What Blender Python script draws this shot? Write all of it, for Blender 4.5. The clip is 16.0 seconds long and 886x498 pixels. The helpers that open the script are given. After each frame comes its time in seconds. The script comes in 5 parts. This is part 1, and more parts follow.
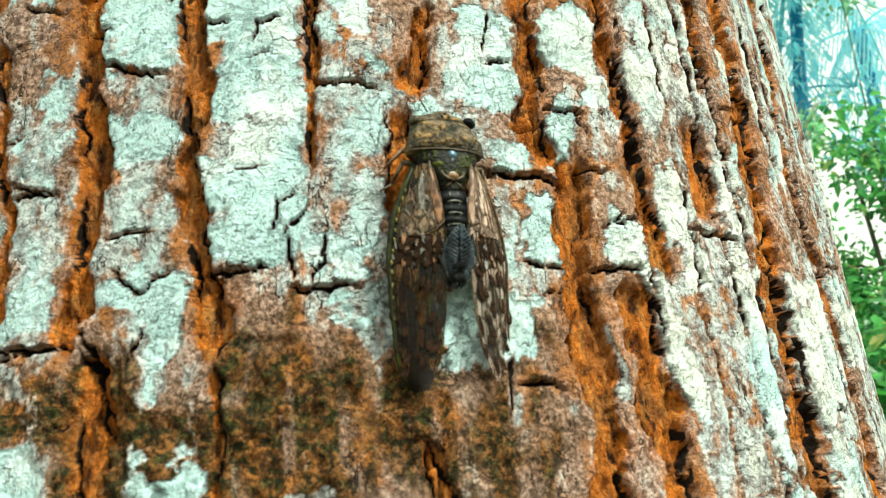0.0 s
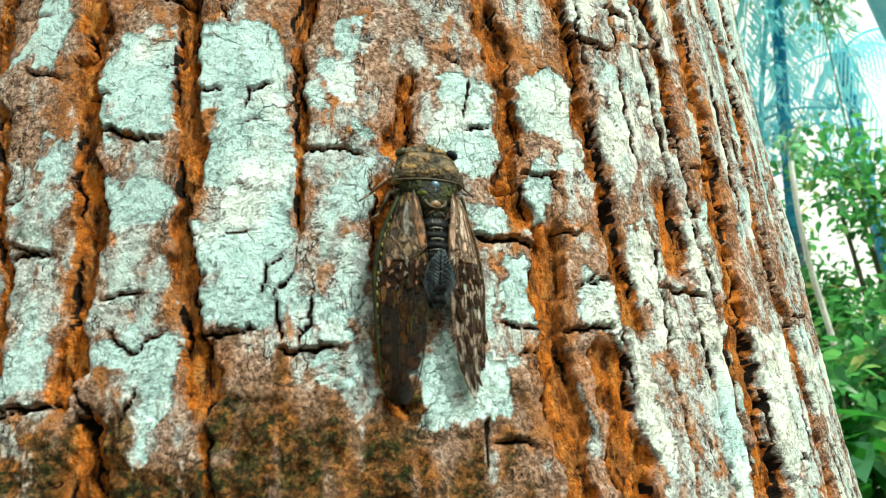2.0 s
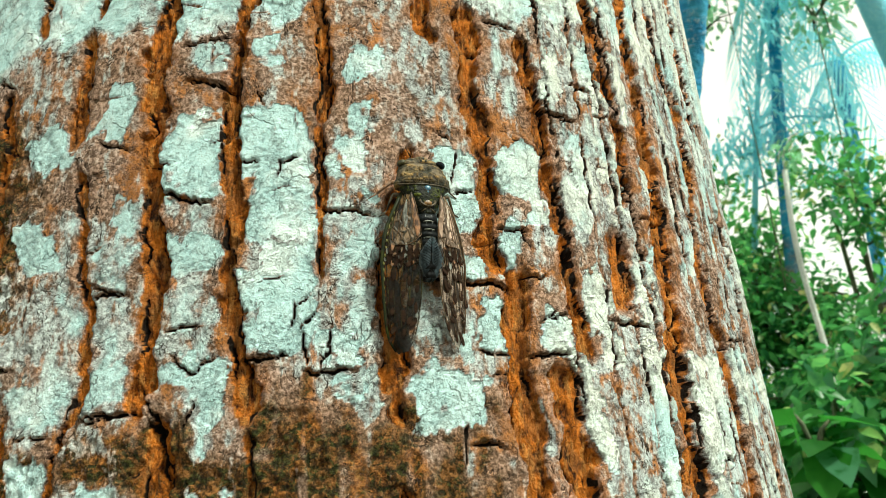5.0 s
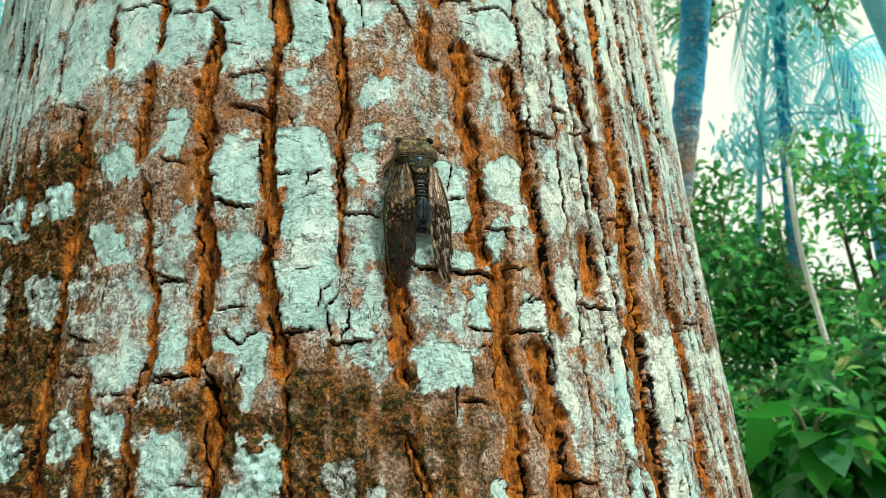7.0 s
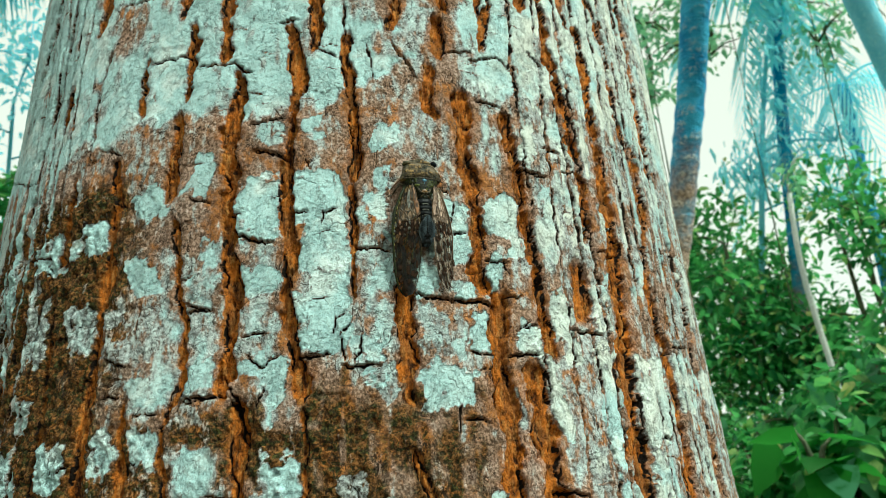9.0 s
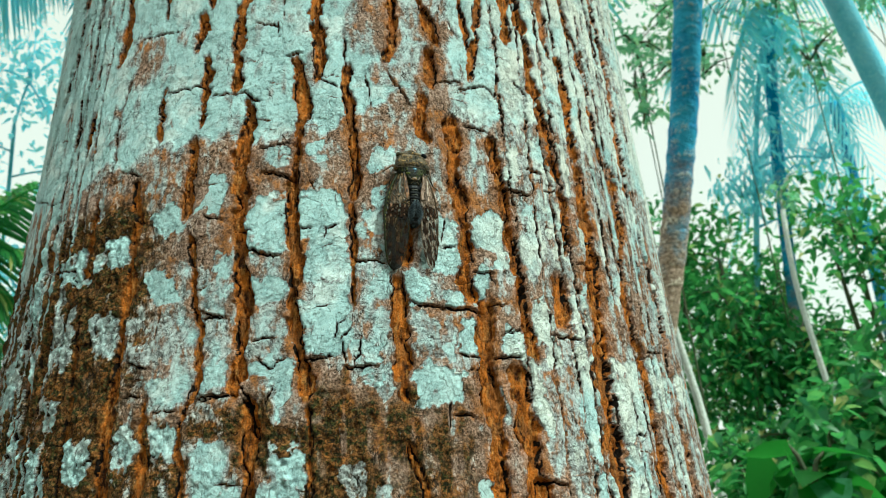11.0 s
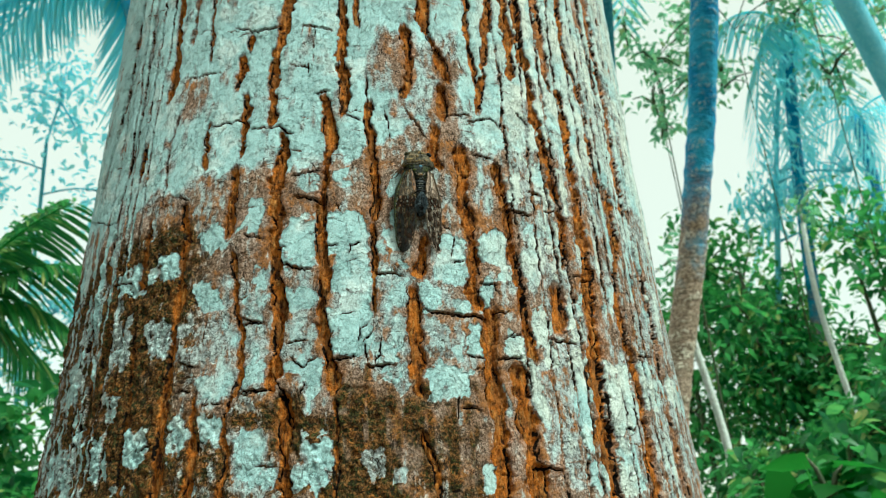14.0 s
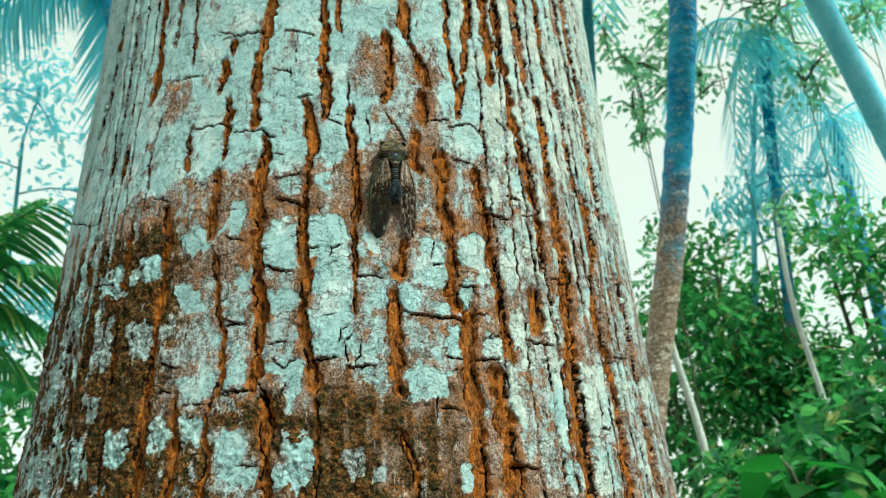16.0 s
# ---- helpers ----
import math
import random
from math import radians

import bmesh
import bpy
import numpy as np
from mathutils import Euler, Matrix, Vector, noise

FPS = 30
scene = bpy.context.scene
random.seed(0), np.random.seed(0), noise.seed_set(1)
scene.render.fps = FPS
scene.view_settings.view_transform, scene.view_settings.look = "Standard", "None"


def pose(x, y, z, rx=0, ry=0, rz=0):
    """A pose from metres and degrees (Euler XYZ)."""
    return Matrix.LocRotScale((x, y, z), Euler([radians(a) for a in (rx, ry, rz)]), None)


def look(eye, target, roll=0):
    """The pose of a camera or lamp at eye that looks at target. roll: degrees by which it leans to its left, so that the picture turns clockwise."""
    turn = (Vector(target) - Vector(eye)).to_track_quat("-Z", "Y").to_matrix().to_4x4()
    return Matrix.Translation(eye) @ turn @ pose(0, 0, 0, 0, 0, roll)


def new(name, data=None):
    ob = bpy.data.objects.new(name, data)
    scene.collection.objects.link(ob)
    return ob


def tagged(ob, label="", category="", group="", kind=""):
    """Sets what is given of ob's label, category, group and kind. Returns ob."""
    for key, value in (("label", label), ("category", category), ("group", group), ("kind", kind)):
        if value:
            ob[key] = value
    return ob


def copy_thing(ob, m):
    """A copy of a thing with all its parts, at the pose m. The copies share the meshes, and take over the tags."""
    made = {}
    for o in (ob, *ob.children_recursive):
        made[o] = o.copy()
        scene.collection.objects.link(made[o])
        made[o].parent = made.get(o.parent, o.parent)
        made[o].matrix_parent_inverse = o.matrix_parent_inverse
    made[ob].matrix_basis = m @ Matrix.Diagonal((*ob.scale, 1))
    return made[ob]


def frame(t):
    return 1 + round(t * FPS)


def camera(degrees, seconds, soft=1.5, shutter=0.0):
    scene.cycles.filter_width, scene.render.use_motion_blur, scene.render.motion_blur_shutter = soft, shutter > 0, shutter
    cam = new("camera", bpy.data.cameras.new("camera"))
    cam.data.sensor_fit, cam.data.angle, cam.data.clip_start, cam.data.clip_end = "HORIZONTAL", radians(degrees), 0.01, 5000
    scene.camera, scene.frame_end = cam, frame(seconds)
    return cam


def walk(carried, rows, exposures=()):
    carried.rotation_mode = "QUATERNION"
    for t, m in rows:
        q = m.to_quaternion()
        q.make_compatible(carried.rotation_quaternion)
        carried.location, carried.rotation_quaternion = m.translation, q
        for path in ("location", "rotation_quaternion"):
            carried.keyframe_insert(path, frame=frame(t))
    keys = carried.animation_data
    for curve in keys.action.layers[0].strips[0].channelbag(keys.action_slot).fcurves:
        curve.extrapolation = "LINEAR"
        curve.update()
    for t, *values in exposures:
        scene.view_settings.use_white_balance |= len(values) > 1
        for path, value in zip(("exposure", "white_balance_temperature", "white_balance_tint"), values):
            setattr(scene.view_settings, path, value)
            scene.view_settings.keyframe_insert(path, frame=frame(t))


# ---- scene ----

# Camera
cam = camera(61.56, 16.0, soft=0.75)
cam.data.dof.use_dof, cam.data.dof.focus_distance, cam.data.dof.aperture_fstop = True, 0.235, 35.0
EYE_ROWS = [
    (0.0, 0.0393, -0.3327, 1.5, 107.66, 3.58, -0.0),
    (0.5, 0.0418, -0.3341, 1.504, 107.46, 3.62, -0.1),
    (1.0, 0.0415, -0.337, 1.5043, 107.9, 3.67, -0.4),
    (1.5, 0.0401, -0.3405, 1.5054, 108.42, 3.51, -0.74),
    (2.0, 0.0408, -0.3428, 1.5068, 108.72, 3.44, -1.12),
    (2.5, 0.0412, -0.3476, 1.5063, 108.96, 3.42, -1.27),
    (3.0, 0.0416, -0.3526, 1.5072, 109.05, 3.6, -1.19),
    (3.5, 0.0428, -0.3582, 1.5084, 109.06, 3.24, -1.35),
    (4.0, 0.0412, -0.3663, 1.5079, 109.17, 3.13, -1.34),
    (6.5, 0.043, -0.4186, 1.4928, 108.44, 2.92, -1.35),
    (7.0, 0.0431, -0.4302, 1.4889, 108.46, 2.68, -0.98),
    (7.5, 0.0449, -0.4413, 1.4834, 108.85, 2.86, -0.9),
    (8.0, 0.0436, -0.4497, 1.4811, 109.79, 2.73, -0.45),
    (8.5, 0.0427, -0.4516, 1.4833, 110.28, 2.84, -0.46),
    (11.0, 0.0444, -0.4787, 1.4705, 111.94, 3.1, -0.65),
    (11.5, 0.0452, -0.4901, 1.4681, 112.1, 2.5, -0.67),
    (12.0, 0.0449, -0.5016, 1.4618, 112.33, 2.7, -0.46),
    (12.5, 0.0455, -0.5132, 1.4581, 112.59, 2.46, -0.27),
    (13.0, 0.0512, -0.5159, 1.4515, 112.55, 2.71, 0.03),
    (13.5, 0.0502, -0.5175, 1.4519, 112.75, 2.49, 0.93),
    (14.0, 0.0484, -0.5183, 1.454, 113.16, 2.6, 0.9),
    (14.5, 0.0472, -0.5187, 1.4509, 113.13, 2.16, 0.41),
    (15.0, 0.0478, -0.5185, 1.451, 113.28, 2.51, 0.26),
    (15.5, 0.0504, -0.5236, 1.4515, 113.37, 2.83, -0.04),
    (16.0, 0.0488, -0.5243, 1.4519, 113.25, 2.93, -0.58),
]
walk(cam, [(t, pose(*p)) for t, *p in EYE_ROWS], exposures=[(0, 1.14, 6500, -8), (4.2, 0.92, 6500, -8), (6.5, 0.86, 6500, -10), (7.5, 0.54, 6200, -13), (8.5, 0.60, 6050, -15), (11, 0.55, 5800, -17), (16, 0.54, 5750, -18)])

# Sky and one hazy sun, high behind the camera's right shoulder
world = bpy.data.worlds.new("sky")
scene.world = world
world.use_nodes = True
SUN_AZ, SUN_EL = 134.0, 50.0
sky = world.node_tree.nodes.new("ShaderNodeTexSky")
sky.sky_type, sky.sun_disc = "NISHITA", False
sky.sun_elevation, sky.sun_rotation = radians(SUN_EL), radians(SUN_AZ)
sky.air_density, sky.dust_density = 1.0, 2.0
haze = world.node_tree.nodes.new("ShaderNodeMix")
haze.data_type = "RGBA"
haze.inputs[0].default_value = 0.6
haze.inputs[7].default_value = (10.8, 9.5, 7.9, 1)
world.node_tree.links.new(sky.outputs[0], haze.inputs[6])
world.node_tree.links.new(haze.outputs[2], world.node_tree.nodes["Background"].inputs[0])
world.node_tree.nodes["Background"].inputs[1].default_value = 0.098
sun = new("sun", bpy.data.lights.new("sun", "SUN"))
sun.data.energy, sun.data.angle, sun.data.color = 2.9, radians(7), (1.0, 0.95, 0.86)
az, el = radians(SUN_AZ), radians(SUN_EL)
sun.matrix_world = look((0, 0, 0), (-math.sin(az) * math.cos(el), -math.cos(az) * math.cos(el), -math.sin(el)))


# ---- materials
class Mat:
    """A small node builder: every method returns an output socket."""

    def __init__(self, name, roughness=0.8, metallic=0.0, spec=0.3):
        self.m = bpy.data.materials.new(name)
        self.m.use_nodes = True
        self.n, self.l = self.m.node_tree.nodes, self.m.node_tree.links
        self.b = self.n["Principled BSDF"]
        self.b.inputs["Roughness"].default_value = roughness
        self.b.inputs["Metallic"].default_value = metallic
        self.b.inputs["Specular IOR Level"].default_value = spec
        self.co = self.n.new("ShaderNodeTexCoord").outputs["Object"]

    def put(self, socket, value):
        if isinstance(value, bpy.types.NodeSocket):
            self.l.new(value, socket)
        elif isinstance(value, tuple) and len(value) == 3 and socket.type == "RGBA":
            socket.default_value = (*value, 1)
        else:
            socket.default_value = value

    def noise(self, scale, detail=4, stretch=(1, 1, 1), rough=0.6, warp=0.0):
        mp = self.n.new("ShaderNodeMapping")
        mp.inputs["Scale"].default_value = stretch
        self.l.new(self.co, mp.inputs[0])
        t = self.n.new("ShaderNodeTexNoise")
        t.inputs["Scale"].default_value, t.inputs["Detail"].default_value, t.inputs["Roughness"].default_value = scale, detail, rough
        t.inputs["Distortion"].default_value = warp
        self.l.new(mp.outputs[0], t.inputs[0])
        return t.outputs[0]

    def cells(self, scale, stretch=(1, 1, 1), feature="DISTANCE_TO_EDGE"):
        mp = self.n.new("ShaderNodeMapping")
        mp.inputs["Scale"].default_value = stretch
        self.l.new(self.co, mp.inputs[0])
        t = self.n.new("ShaderNodeTexVoronoi")
        t.feature = feature
        t.inputs["Scale"].default_value = scale
        self.l.new(mp.outputs[0], t.inputs[0])
        return t.outputs[0]

    def attr(self, name):
        a = self.n.new("ShaderNodeAttribute")
        a.attribute_name = name
        return a.outputs["Fac"]

    def math(self, op, a, b=0.0):
        q = self.n.new("ShaderNodeMath")
        q.operation = op
        self.put(q.inputs[0], a), self.put(q.inputs[1], b)
        return q.outputs[0]

    def ramp(self, fac, lo, hi):
        r = self.n.new("ShaderNodeMapRange")
        r.interpolation_type = "SMOOTHSTEP"
        self.put(r.inputs[0], fac)
        r.inputs[1].default_value, r.inputs[2].default_value = lo, hi
        return r.outputs[0]

    def mix(self, fac, a, b):
        x = self.n.new("ShaderNodeMix")
        x.data_type = "RGBA"
        self.put(x.inputs[0], fac), self.put(x.inputs[6], a), self.put(x.inputs[7], b)
        return x.outputs[2]

    def random(self):
        return self.n.new("ShaderNodeObjectInfo").outputs["Random"]

    def island(self):
        return self.n.new("ShaderNodeNewGeometry").outputs["Random Per Island"]

    def bump(self, height, strength, distance):
        b = self.n.new("ShaderNodeBump")
        b.inputs["Strength"].default_value, b.inputs["Distance"].default_value = strength, distance
        self.put(b.inputs["Height"], height)
        self.l.new(b.outputs[0], self.b.inputs["Normal"])

    def done(self, color):
        self.put(self.b.inputs["Base Color"], color)
        return self.m


def bark_material():
    k = Mat("furrowed_bark", 0.9, spec=0.12)
    # a wandering copy of the place, so that cell edges bend
    jitter = k.n.new("ShaderNodeTexNoise")
    jitter.inputs["Scale"].default_value, jitter.inputs["Detail"].default_value = 160, 3
    k.l.new(k.co, jitter.inputs[0])
    bent = k.n.new("ShaderNodeVectorMath")
    bent.operation = "MULTIPLY_ADD"
    k.l.new(jitter.outputs[1], bent.inputs[0]), k.l.new(k.co, bent.inputs[2])
    bent.inputs[1].default_value = (0.007, 0.007, 0.007)
    coarse, mid, fine = k.noise(45, 5), k.noise(260, 5, (1, 1, 0.7)), k.noise(900, 5, rough=0.7)
    broad, grit = k.noise(95, 4, (1, 1, 0.8)), k.noise(2300, 3)
    wrinkle = k.noise(300, 6, (1, 1, 1.15), 0.72, 0.9)
    fibre, chunk = k.noise(560, 4, (1, 1, 0.18), 0.7), k.noise(300, 5, (1, 1, 0.55), 0.68, 0.5)
    place, k.co = k.co, bent.outputs[0]
    split = k.math("MULTIPLY", k.ramp(k.cells(90, (1, 1, 0.62)), 0.018, 0.003), k.ramp(k.noise(60, 3), 0.56, 0.64))
    vein = k.noise(230, 5, (1, 1, 1.4), 0.7, 0.8)
    crackle = k.math("MULTIPLY", k.ramp(k.math("ABSOLUTE", k.math("SUBTRACT", vein, 0.5)), 0.020, 0.004), k.ramp(k.noise(110, 4), 0.46, 0.60))
    pits = k.ramp(k.noise(640, 5, (1, 1, 1.5), 0.75), 0.425, 0.33)
    k.co = place
    for line, mask in ((k.noise(100, 4, (1, 1, 2.3), 0.65, 0.6), k.noise(70, 3)), (k.noise(130, 4, (1, 1, 0.45), 0.65, 0.6), k.noise(83, 3))):
        hair = k.ramp(k.math("ABSOLUTE", k.math("SUBTRACT", line, 0.5)), 0.011, 0.003)
        split = k.math("MAXIMUM", split, k.math("MULTIPLY", hair, k.ramp(mask, 0.48, 0.56)))
    F, L, M, C, D = k.attr("furrow"), k.attr("lichen"), k.attr("moss"), k.attr("crack"), k.attr("right_pale")
    # weathered outer bark, rusty in places
    brown = k.mix(k.ramp(fine, 0.41, 0.60), (0.185, 0.110, 0.070), (0.49, 0.310, 0.225))
    brown = k.mix(k.ramp(coarse, 0.44, 0.66), brown, k.mix(k.ramp(fine, 0.41, 0.60), (0.26, 0.165, 0.125), (0.62, 0.450, 0.375)))
    brown = k.mix(k.math("MULTIPLY", k.ramp(wrinkle, 0.44, 0.34), 0.55), brown, (0.085, 0.045, 0.026))
    rust = k.mix(k.math("MULTIPLY", k.ramp(broad, 0.515, 0.64), k.ramp(fine, 0.30, 0.55)), brown, (0.50, 0.200, 0.060))
    # damp mossy bark
    damp = k.mix(k.ramp(fine, 0.38, 0.60), (0.055, 0.028, 0.010), (0.30, 0.135, 0.042))
    damp = k.mix(k.ramp(broad, 0.50, 0.62), damp, k.mix(k.ramp(fine, 0.40, 0.62), (0.12, 0.045, 0.012), (0.44, 0.175, 0.040)))
    dark = k.mix(k.ramp(fine, 0.42, 0.66), (0.016, 0.018, 0.006), (0.095, 0.092, 0.026))
    damp = k.mix(k.ramp(wrinkle, 0.56, 0.43), damp, dark)
    ground = k.mix(k.ramp(M, 0.15, 0.75), rust, damp)
    # corky inner bark in the furrows
    inner = k.mix(k.ramp(chunk, 0.36, 0.58), (0.085, 0.024, 0.006), (0.70, 0.215, 0.028))
    inner = k.mix(k.math("MULTIPLY", k.ramp(fibre, 0.50, 0.64), 0.7), inner, (0.70, 0.330, 0.090))
    inner = k.mix(k.math("MULTIPLY", k.ramp(broad, 0.50, 0.62), 0.55), inner, (0.27, 0.115, 0.040))
    inner = k.mix(k.math("MULTIPLY", k.ramp(chunk, 0.42, 0.35), k.ramp(fine, 0.60, 0.44)), inner, (0.030, 0.013, 0.006))
    color = k.mix(k.ramp(F, 0.22, 0.62), ground, inner)
    # crusts: mint, whiter towards the right side, grey and tan
    grain = k.math("ADD", k.math("MULTIPLY", mid, 0.45), k.math("MULTIPLY", fine, 0.55))
    mint = k.mix(k.ramp(grain, 0.40, 0.60), (0.42, 0.625, 0.64), (0.53, 0.725, 0.735))
    mint = k.mix(k.ramp(coarse, 0.52, 0.66), mint, (0.68, 0.79, 0.78))
    mint = k.mix(k.math("MULTIPLY", D, k.ramp(coarse, 0.36, 0.54)), mint, (0.74, 0.76, 0.69))
    tan = k.mix(k.ramp(grain, 0.42, 0.58), (0.33, 0.240, 0.195), (0.68, 0.545, 0.470))
    grey = k.mix(k.ramp(grain, 0.42, 0.58), (0.25, 0.260, 0.262), (0.60, 0.65, 0.65))
    level = k.math("ADD", L, k.math("MULTIPLY", k.math("SUBTRACT", mid, 0.5), 0.45))
    pale = k.mix(k.ramp(level, 0.62, 0.85), k.mix(k.ramp(level, 0.40, 0.55), tan, grey), mint)
    pale = k.mix(k.math("MULTIPLY", k.ramp(grit, 0.57, 0.68), 0.5), pale, (0.16, 0.145, 0.115))
    streak = k.noise(420, 5, (1, 1, 0.28), 0.66, 0.6)
    speck = k.math("ADD", k.math("MULTIPLY", k.math("SUBTRACT", fine, 0.5), 0.45), k.math("ADD", k.math("MULTIPLY", k.math("SUBTRACT", mid, 0.5), 0.9), k.math("MULTIPLY", k.math("SUBTRACT", streak, 0.5), 0.8)))
    color = k.mix(k.ramp(k.math("ADD", L, speck), 0.38, 0.64), color, pale)
    calm = k.math("SUBTRACT", 1.0, k.math("MULTIPLY", k.ramp(L, 0.55, 0.95), 0.68))
    color = k.mix(k.math("MULTIPLY", k.math("MAXIMUM", k.math("MULTIPLY", crackle, 0.7), k.math("MULTIPLY", pits, k.math("SUBTRACT", 0.7, k.math("MULTIPLY", F, 0.6)))), calm), color, (0.060, 0.042, 0.026))
    color = k.mix(k.math("MULTIPLY", k.math("MULTIPLY", split, calm), k.math("SUBTRACT", 1.0, F)), color, (0.045, 0.030, 0.020))
    # the shade inside cracks, slits and hollows is put into the colour
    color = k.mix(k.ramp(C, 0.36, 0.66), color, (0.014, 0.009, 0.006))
    h = k.math("ADD", k.math("MULTIPLY", mid, k.math("SUBTRACT", 1.0, k.math("MULTIPLY", L, 0.7))), k.math("MULTIPLY", fine, k.math("SUBTRACT", 0.65, k.math("MULTIPLY", L, 0.35))))
    h = k.math("ADD", h, k.math("MULTIPLY", grit, 0.15))
    h = k.math("ADD", h, k.math("MULTIPLY", k.math("MULTIPLY", k.math("ADD", fibre, k.math("MULTIPLY", chunk, 1.6)), F), 0.9))
    h = k.math("ADD", h, k.math("MULTIPLY", k.math("MULTIPLY", wrinkle, k.math("SUBTRACT", 1.0, L)), 0.9))
    h = k.math("SUBTRACT", h, k.math("ADD", k.math("MULTIPLY", split, 0.5), k.math("ADD", k.math("MULTIPLY", crackle, 0.22), k.math("MULTIPLY", pits, 0.4))))
    k.bump(h, 1.0, 0.0024)
    return k.done(color)


def plain_bark(name, a, b, c, scale=25):
    k = Mat(name, 0.85)
    n, m = k.noise(scale, 5, (1, 1, 0.5)), k.noise(scale * 6, 4)
    k.bump(k.math("ADD", n, m), 0.6, 0.01)
    return k.done(k.mix(k.ramp(m, 0.45, 0.75), k.mix(k.ramp(n, 0.35, 0.65), a, b), c))


def leaf_material(name, a, b, c):
    k = Mat(name, 0.32, spec=0.5)
    r = k.island()
    col = k.mix(k.ramp(r, 0.0, 0.7), a, b)
    col = k.mix(k.ramp(r, 0.86, 1.0), col, c)
    col = k.mix(k.ramp(k.noise(30, 3), 0.45, 0.8), col, a)
    k.done(col)
    k.b.inputs["Transmission Weight"].default_value = 0.0
    t = k.n.new("ShaderNodeBsdfTranslucent")
    k.put(t.inputs[0], k.mix(0.6, col, b))
    mixer = k.n.new("ShaderNodeMixShader")
    mixer.inputs[0].default_value = 0.62
    k.l.new(k.b.outputs[0], mixer.inputs[1]), k.l.new(t.outputs[0], mixer.inputs[2])
    k.l.new(mixer.outputs[0], k.n["Material Output"].inputs[0])
    return k.m


def speckled(name, a, b, c, scale=900, roughness=0.5, spec=0.5, bump=0.5, stretch=(1, 1, 1), depth=0.0003, edge=0.12):
    k = Mat(name, roughness, spec=spec)
    n, m = k.noise(scale, 4, stretch), k.noise(scale * 0.35, 3, stretch)
    k.bump(n, bump, depth)
    return k.done(k.mix(k.ramp(m, 0.52, 0.62), k.mix(k.ramp(n, 0.5 - edge, 0.5 + edge), a, b), c))


def membrane_material(name, cell, dark, body, share):
    """Clear wing film: long netted cells between veins, some of them filled with brown."""
    k = Mat(name, 0.4, spec=0.2)
    xyz = k.n.new("ShaderNodeSeparateXYZ")
    k.l.new(k.co, xyz.inputs[0])
    root = k.ramp(xyz.outputs[1], -0.026, -0.014)
    mp = k.n.new("ShaderNodeMapping")
    mp.inputs["Scale"].default_value = (1, 0.40, 0.25)
    k.l.new(k.co, mp.inputs[0])
    net, fill = k.n.new("ShaderNodeTexVoronoi"), k.n.new("ShaderNodeTexVoronoi")
    net.feature = "DISTANCE_TO_EDGE"
    for t in (net, fill):
        t.inputs["Scale"].default_value = 620
        k.l.new(mp.outputs[0], t.inputs[0])
    vein = k.ramp(net.outputs[0], 0.11, 0.04)
    pick = k.n.new("ShaderNodeSeparateColor")
    k.l.new(fill.outputs["Color"], pick.inputs[0])
    filled = k.math("GREATER_THAN", k.math("ADD", pick.outputs[0], k.math("MULTIPLY", root, 0.2)), share)
    tone = k.mix(k.ramp(pick.outputs[1], 0.2, 0.8), tuple(0.6 * v for v in cell), cell)
    col = k.mix(vein, tone, dark)
    k.done(k.mix(filled, col, tuple(0.5 * v for v in dark)))
    clear = k.n.new("ShaderNodeBsdfTransparent")
    clear.inputs[0].default_value = (*(0.55 + 0.45 * v for v in cell), 1)
    solid = k.math("MAXIMUM", k.math("MULTIPLY", vein, 0.75), k.math("MAXIMUM", k.math("ADD", body, k.math("MULTIPLY", root, k.math("ADD", 0.25, k.math("MULTIPLY", pick.outputs[2], 0.4)))), k.math("MULTIPLY", filled, 0.9)))
    mixer = k.n.new("ShaderNodeMixShader")
    k.put(mixer.inputs[0], solid)
    k.l.new(clear.outputs[0], mixer.inputs[1]), k.l.new(k.b.outputs[0], mixer.inputs[2])
    k.l.new(mixer.outputs[0], k.n["Material Output"].inputs[0])
    return k.m


def netted(name, dark, light, line, scale, stretch=(1, 1, 1)):
    """A leathery film with a raised net of paler lines."""
    k = Mat(name, 0.5, spec=0.3)
    net = k.ramp(k.cells(scale, stretch), 0.20, 0.05)
    n, m = k.noise(scale * 1.1, 4, stretch), k.noise(scale * 0.4, 3, stretch)
    k.bump(k.math("ADD", net, k.math("MULTIPLY", n, 0.8)), 0.9, 0.0004)
    return k.done(k.mix(k.math("MULTIPLY", net, k.ramp(n, 0.40, 0.60)), k.mix(k.ramp(k.math("ADD", k.math("MULTIPLY", n, 0.6), k.math("MULTIPLY", m, 0.4)), 0.44, 0.57), dark, light), line))


def shell_material():
    """Olive-brown shield with ochre blotches and dark furrows."""
    k = Mat("olive_shell", 0.5, spec=0.3)
    n, m, b = k.noise(750, 4, rough=0.7), k.noise(330, 4, (1, 1.3, 1)), k.noise(190, 3)
    col = k.mix(k.ramp(n, 0.40, 0.62), (0.014, 0.010, 0.004), (0.100, 0.070, 0.026))
    col = k.mix(k.ramp(m, 0.53, 0.64), col, k.mix(k.ramp(n, 0.4, 0.6), (0.13, 0.075, 0.018), (0.31, 0.19, 0.060)))
    col = k.mix(k.ramp(m, 0.46, 0.38), col, (0.014, 0.014, 0.004))
    col = k.mix(k.math("MULTIPLY", k.ramp(b, 0.55, 0.64), 0.6), col, (0.17, 0.130, 0.085))
    k.bump(k.math("ADD", n, k.math("MULTIPLY", m, 1.6)), 1.0, 0.0009)
    return k.done(col)


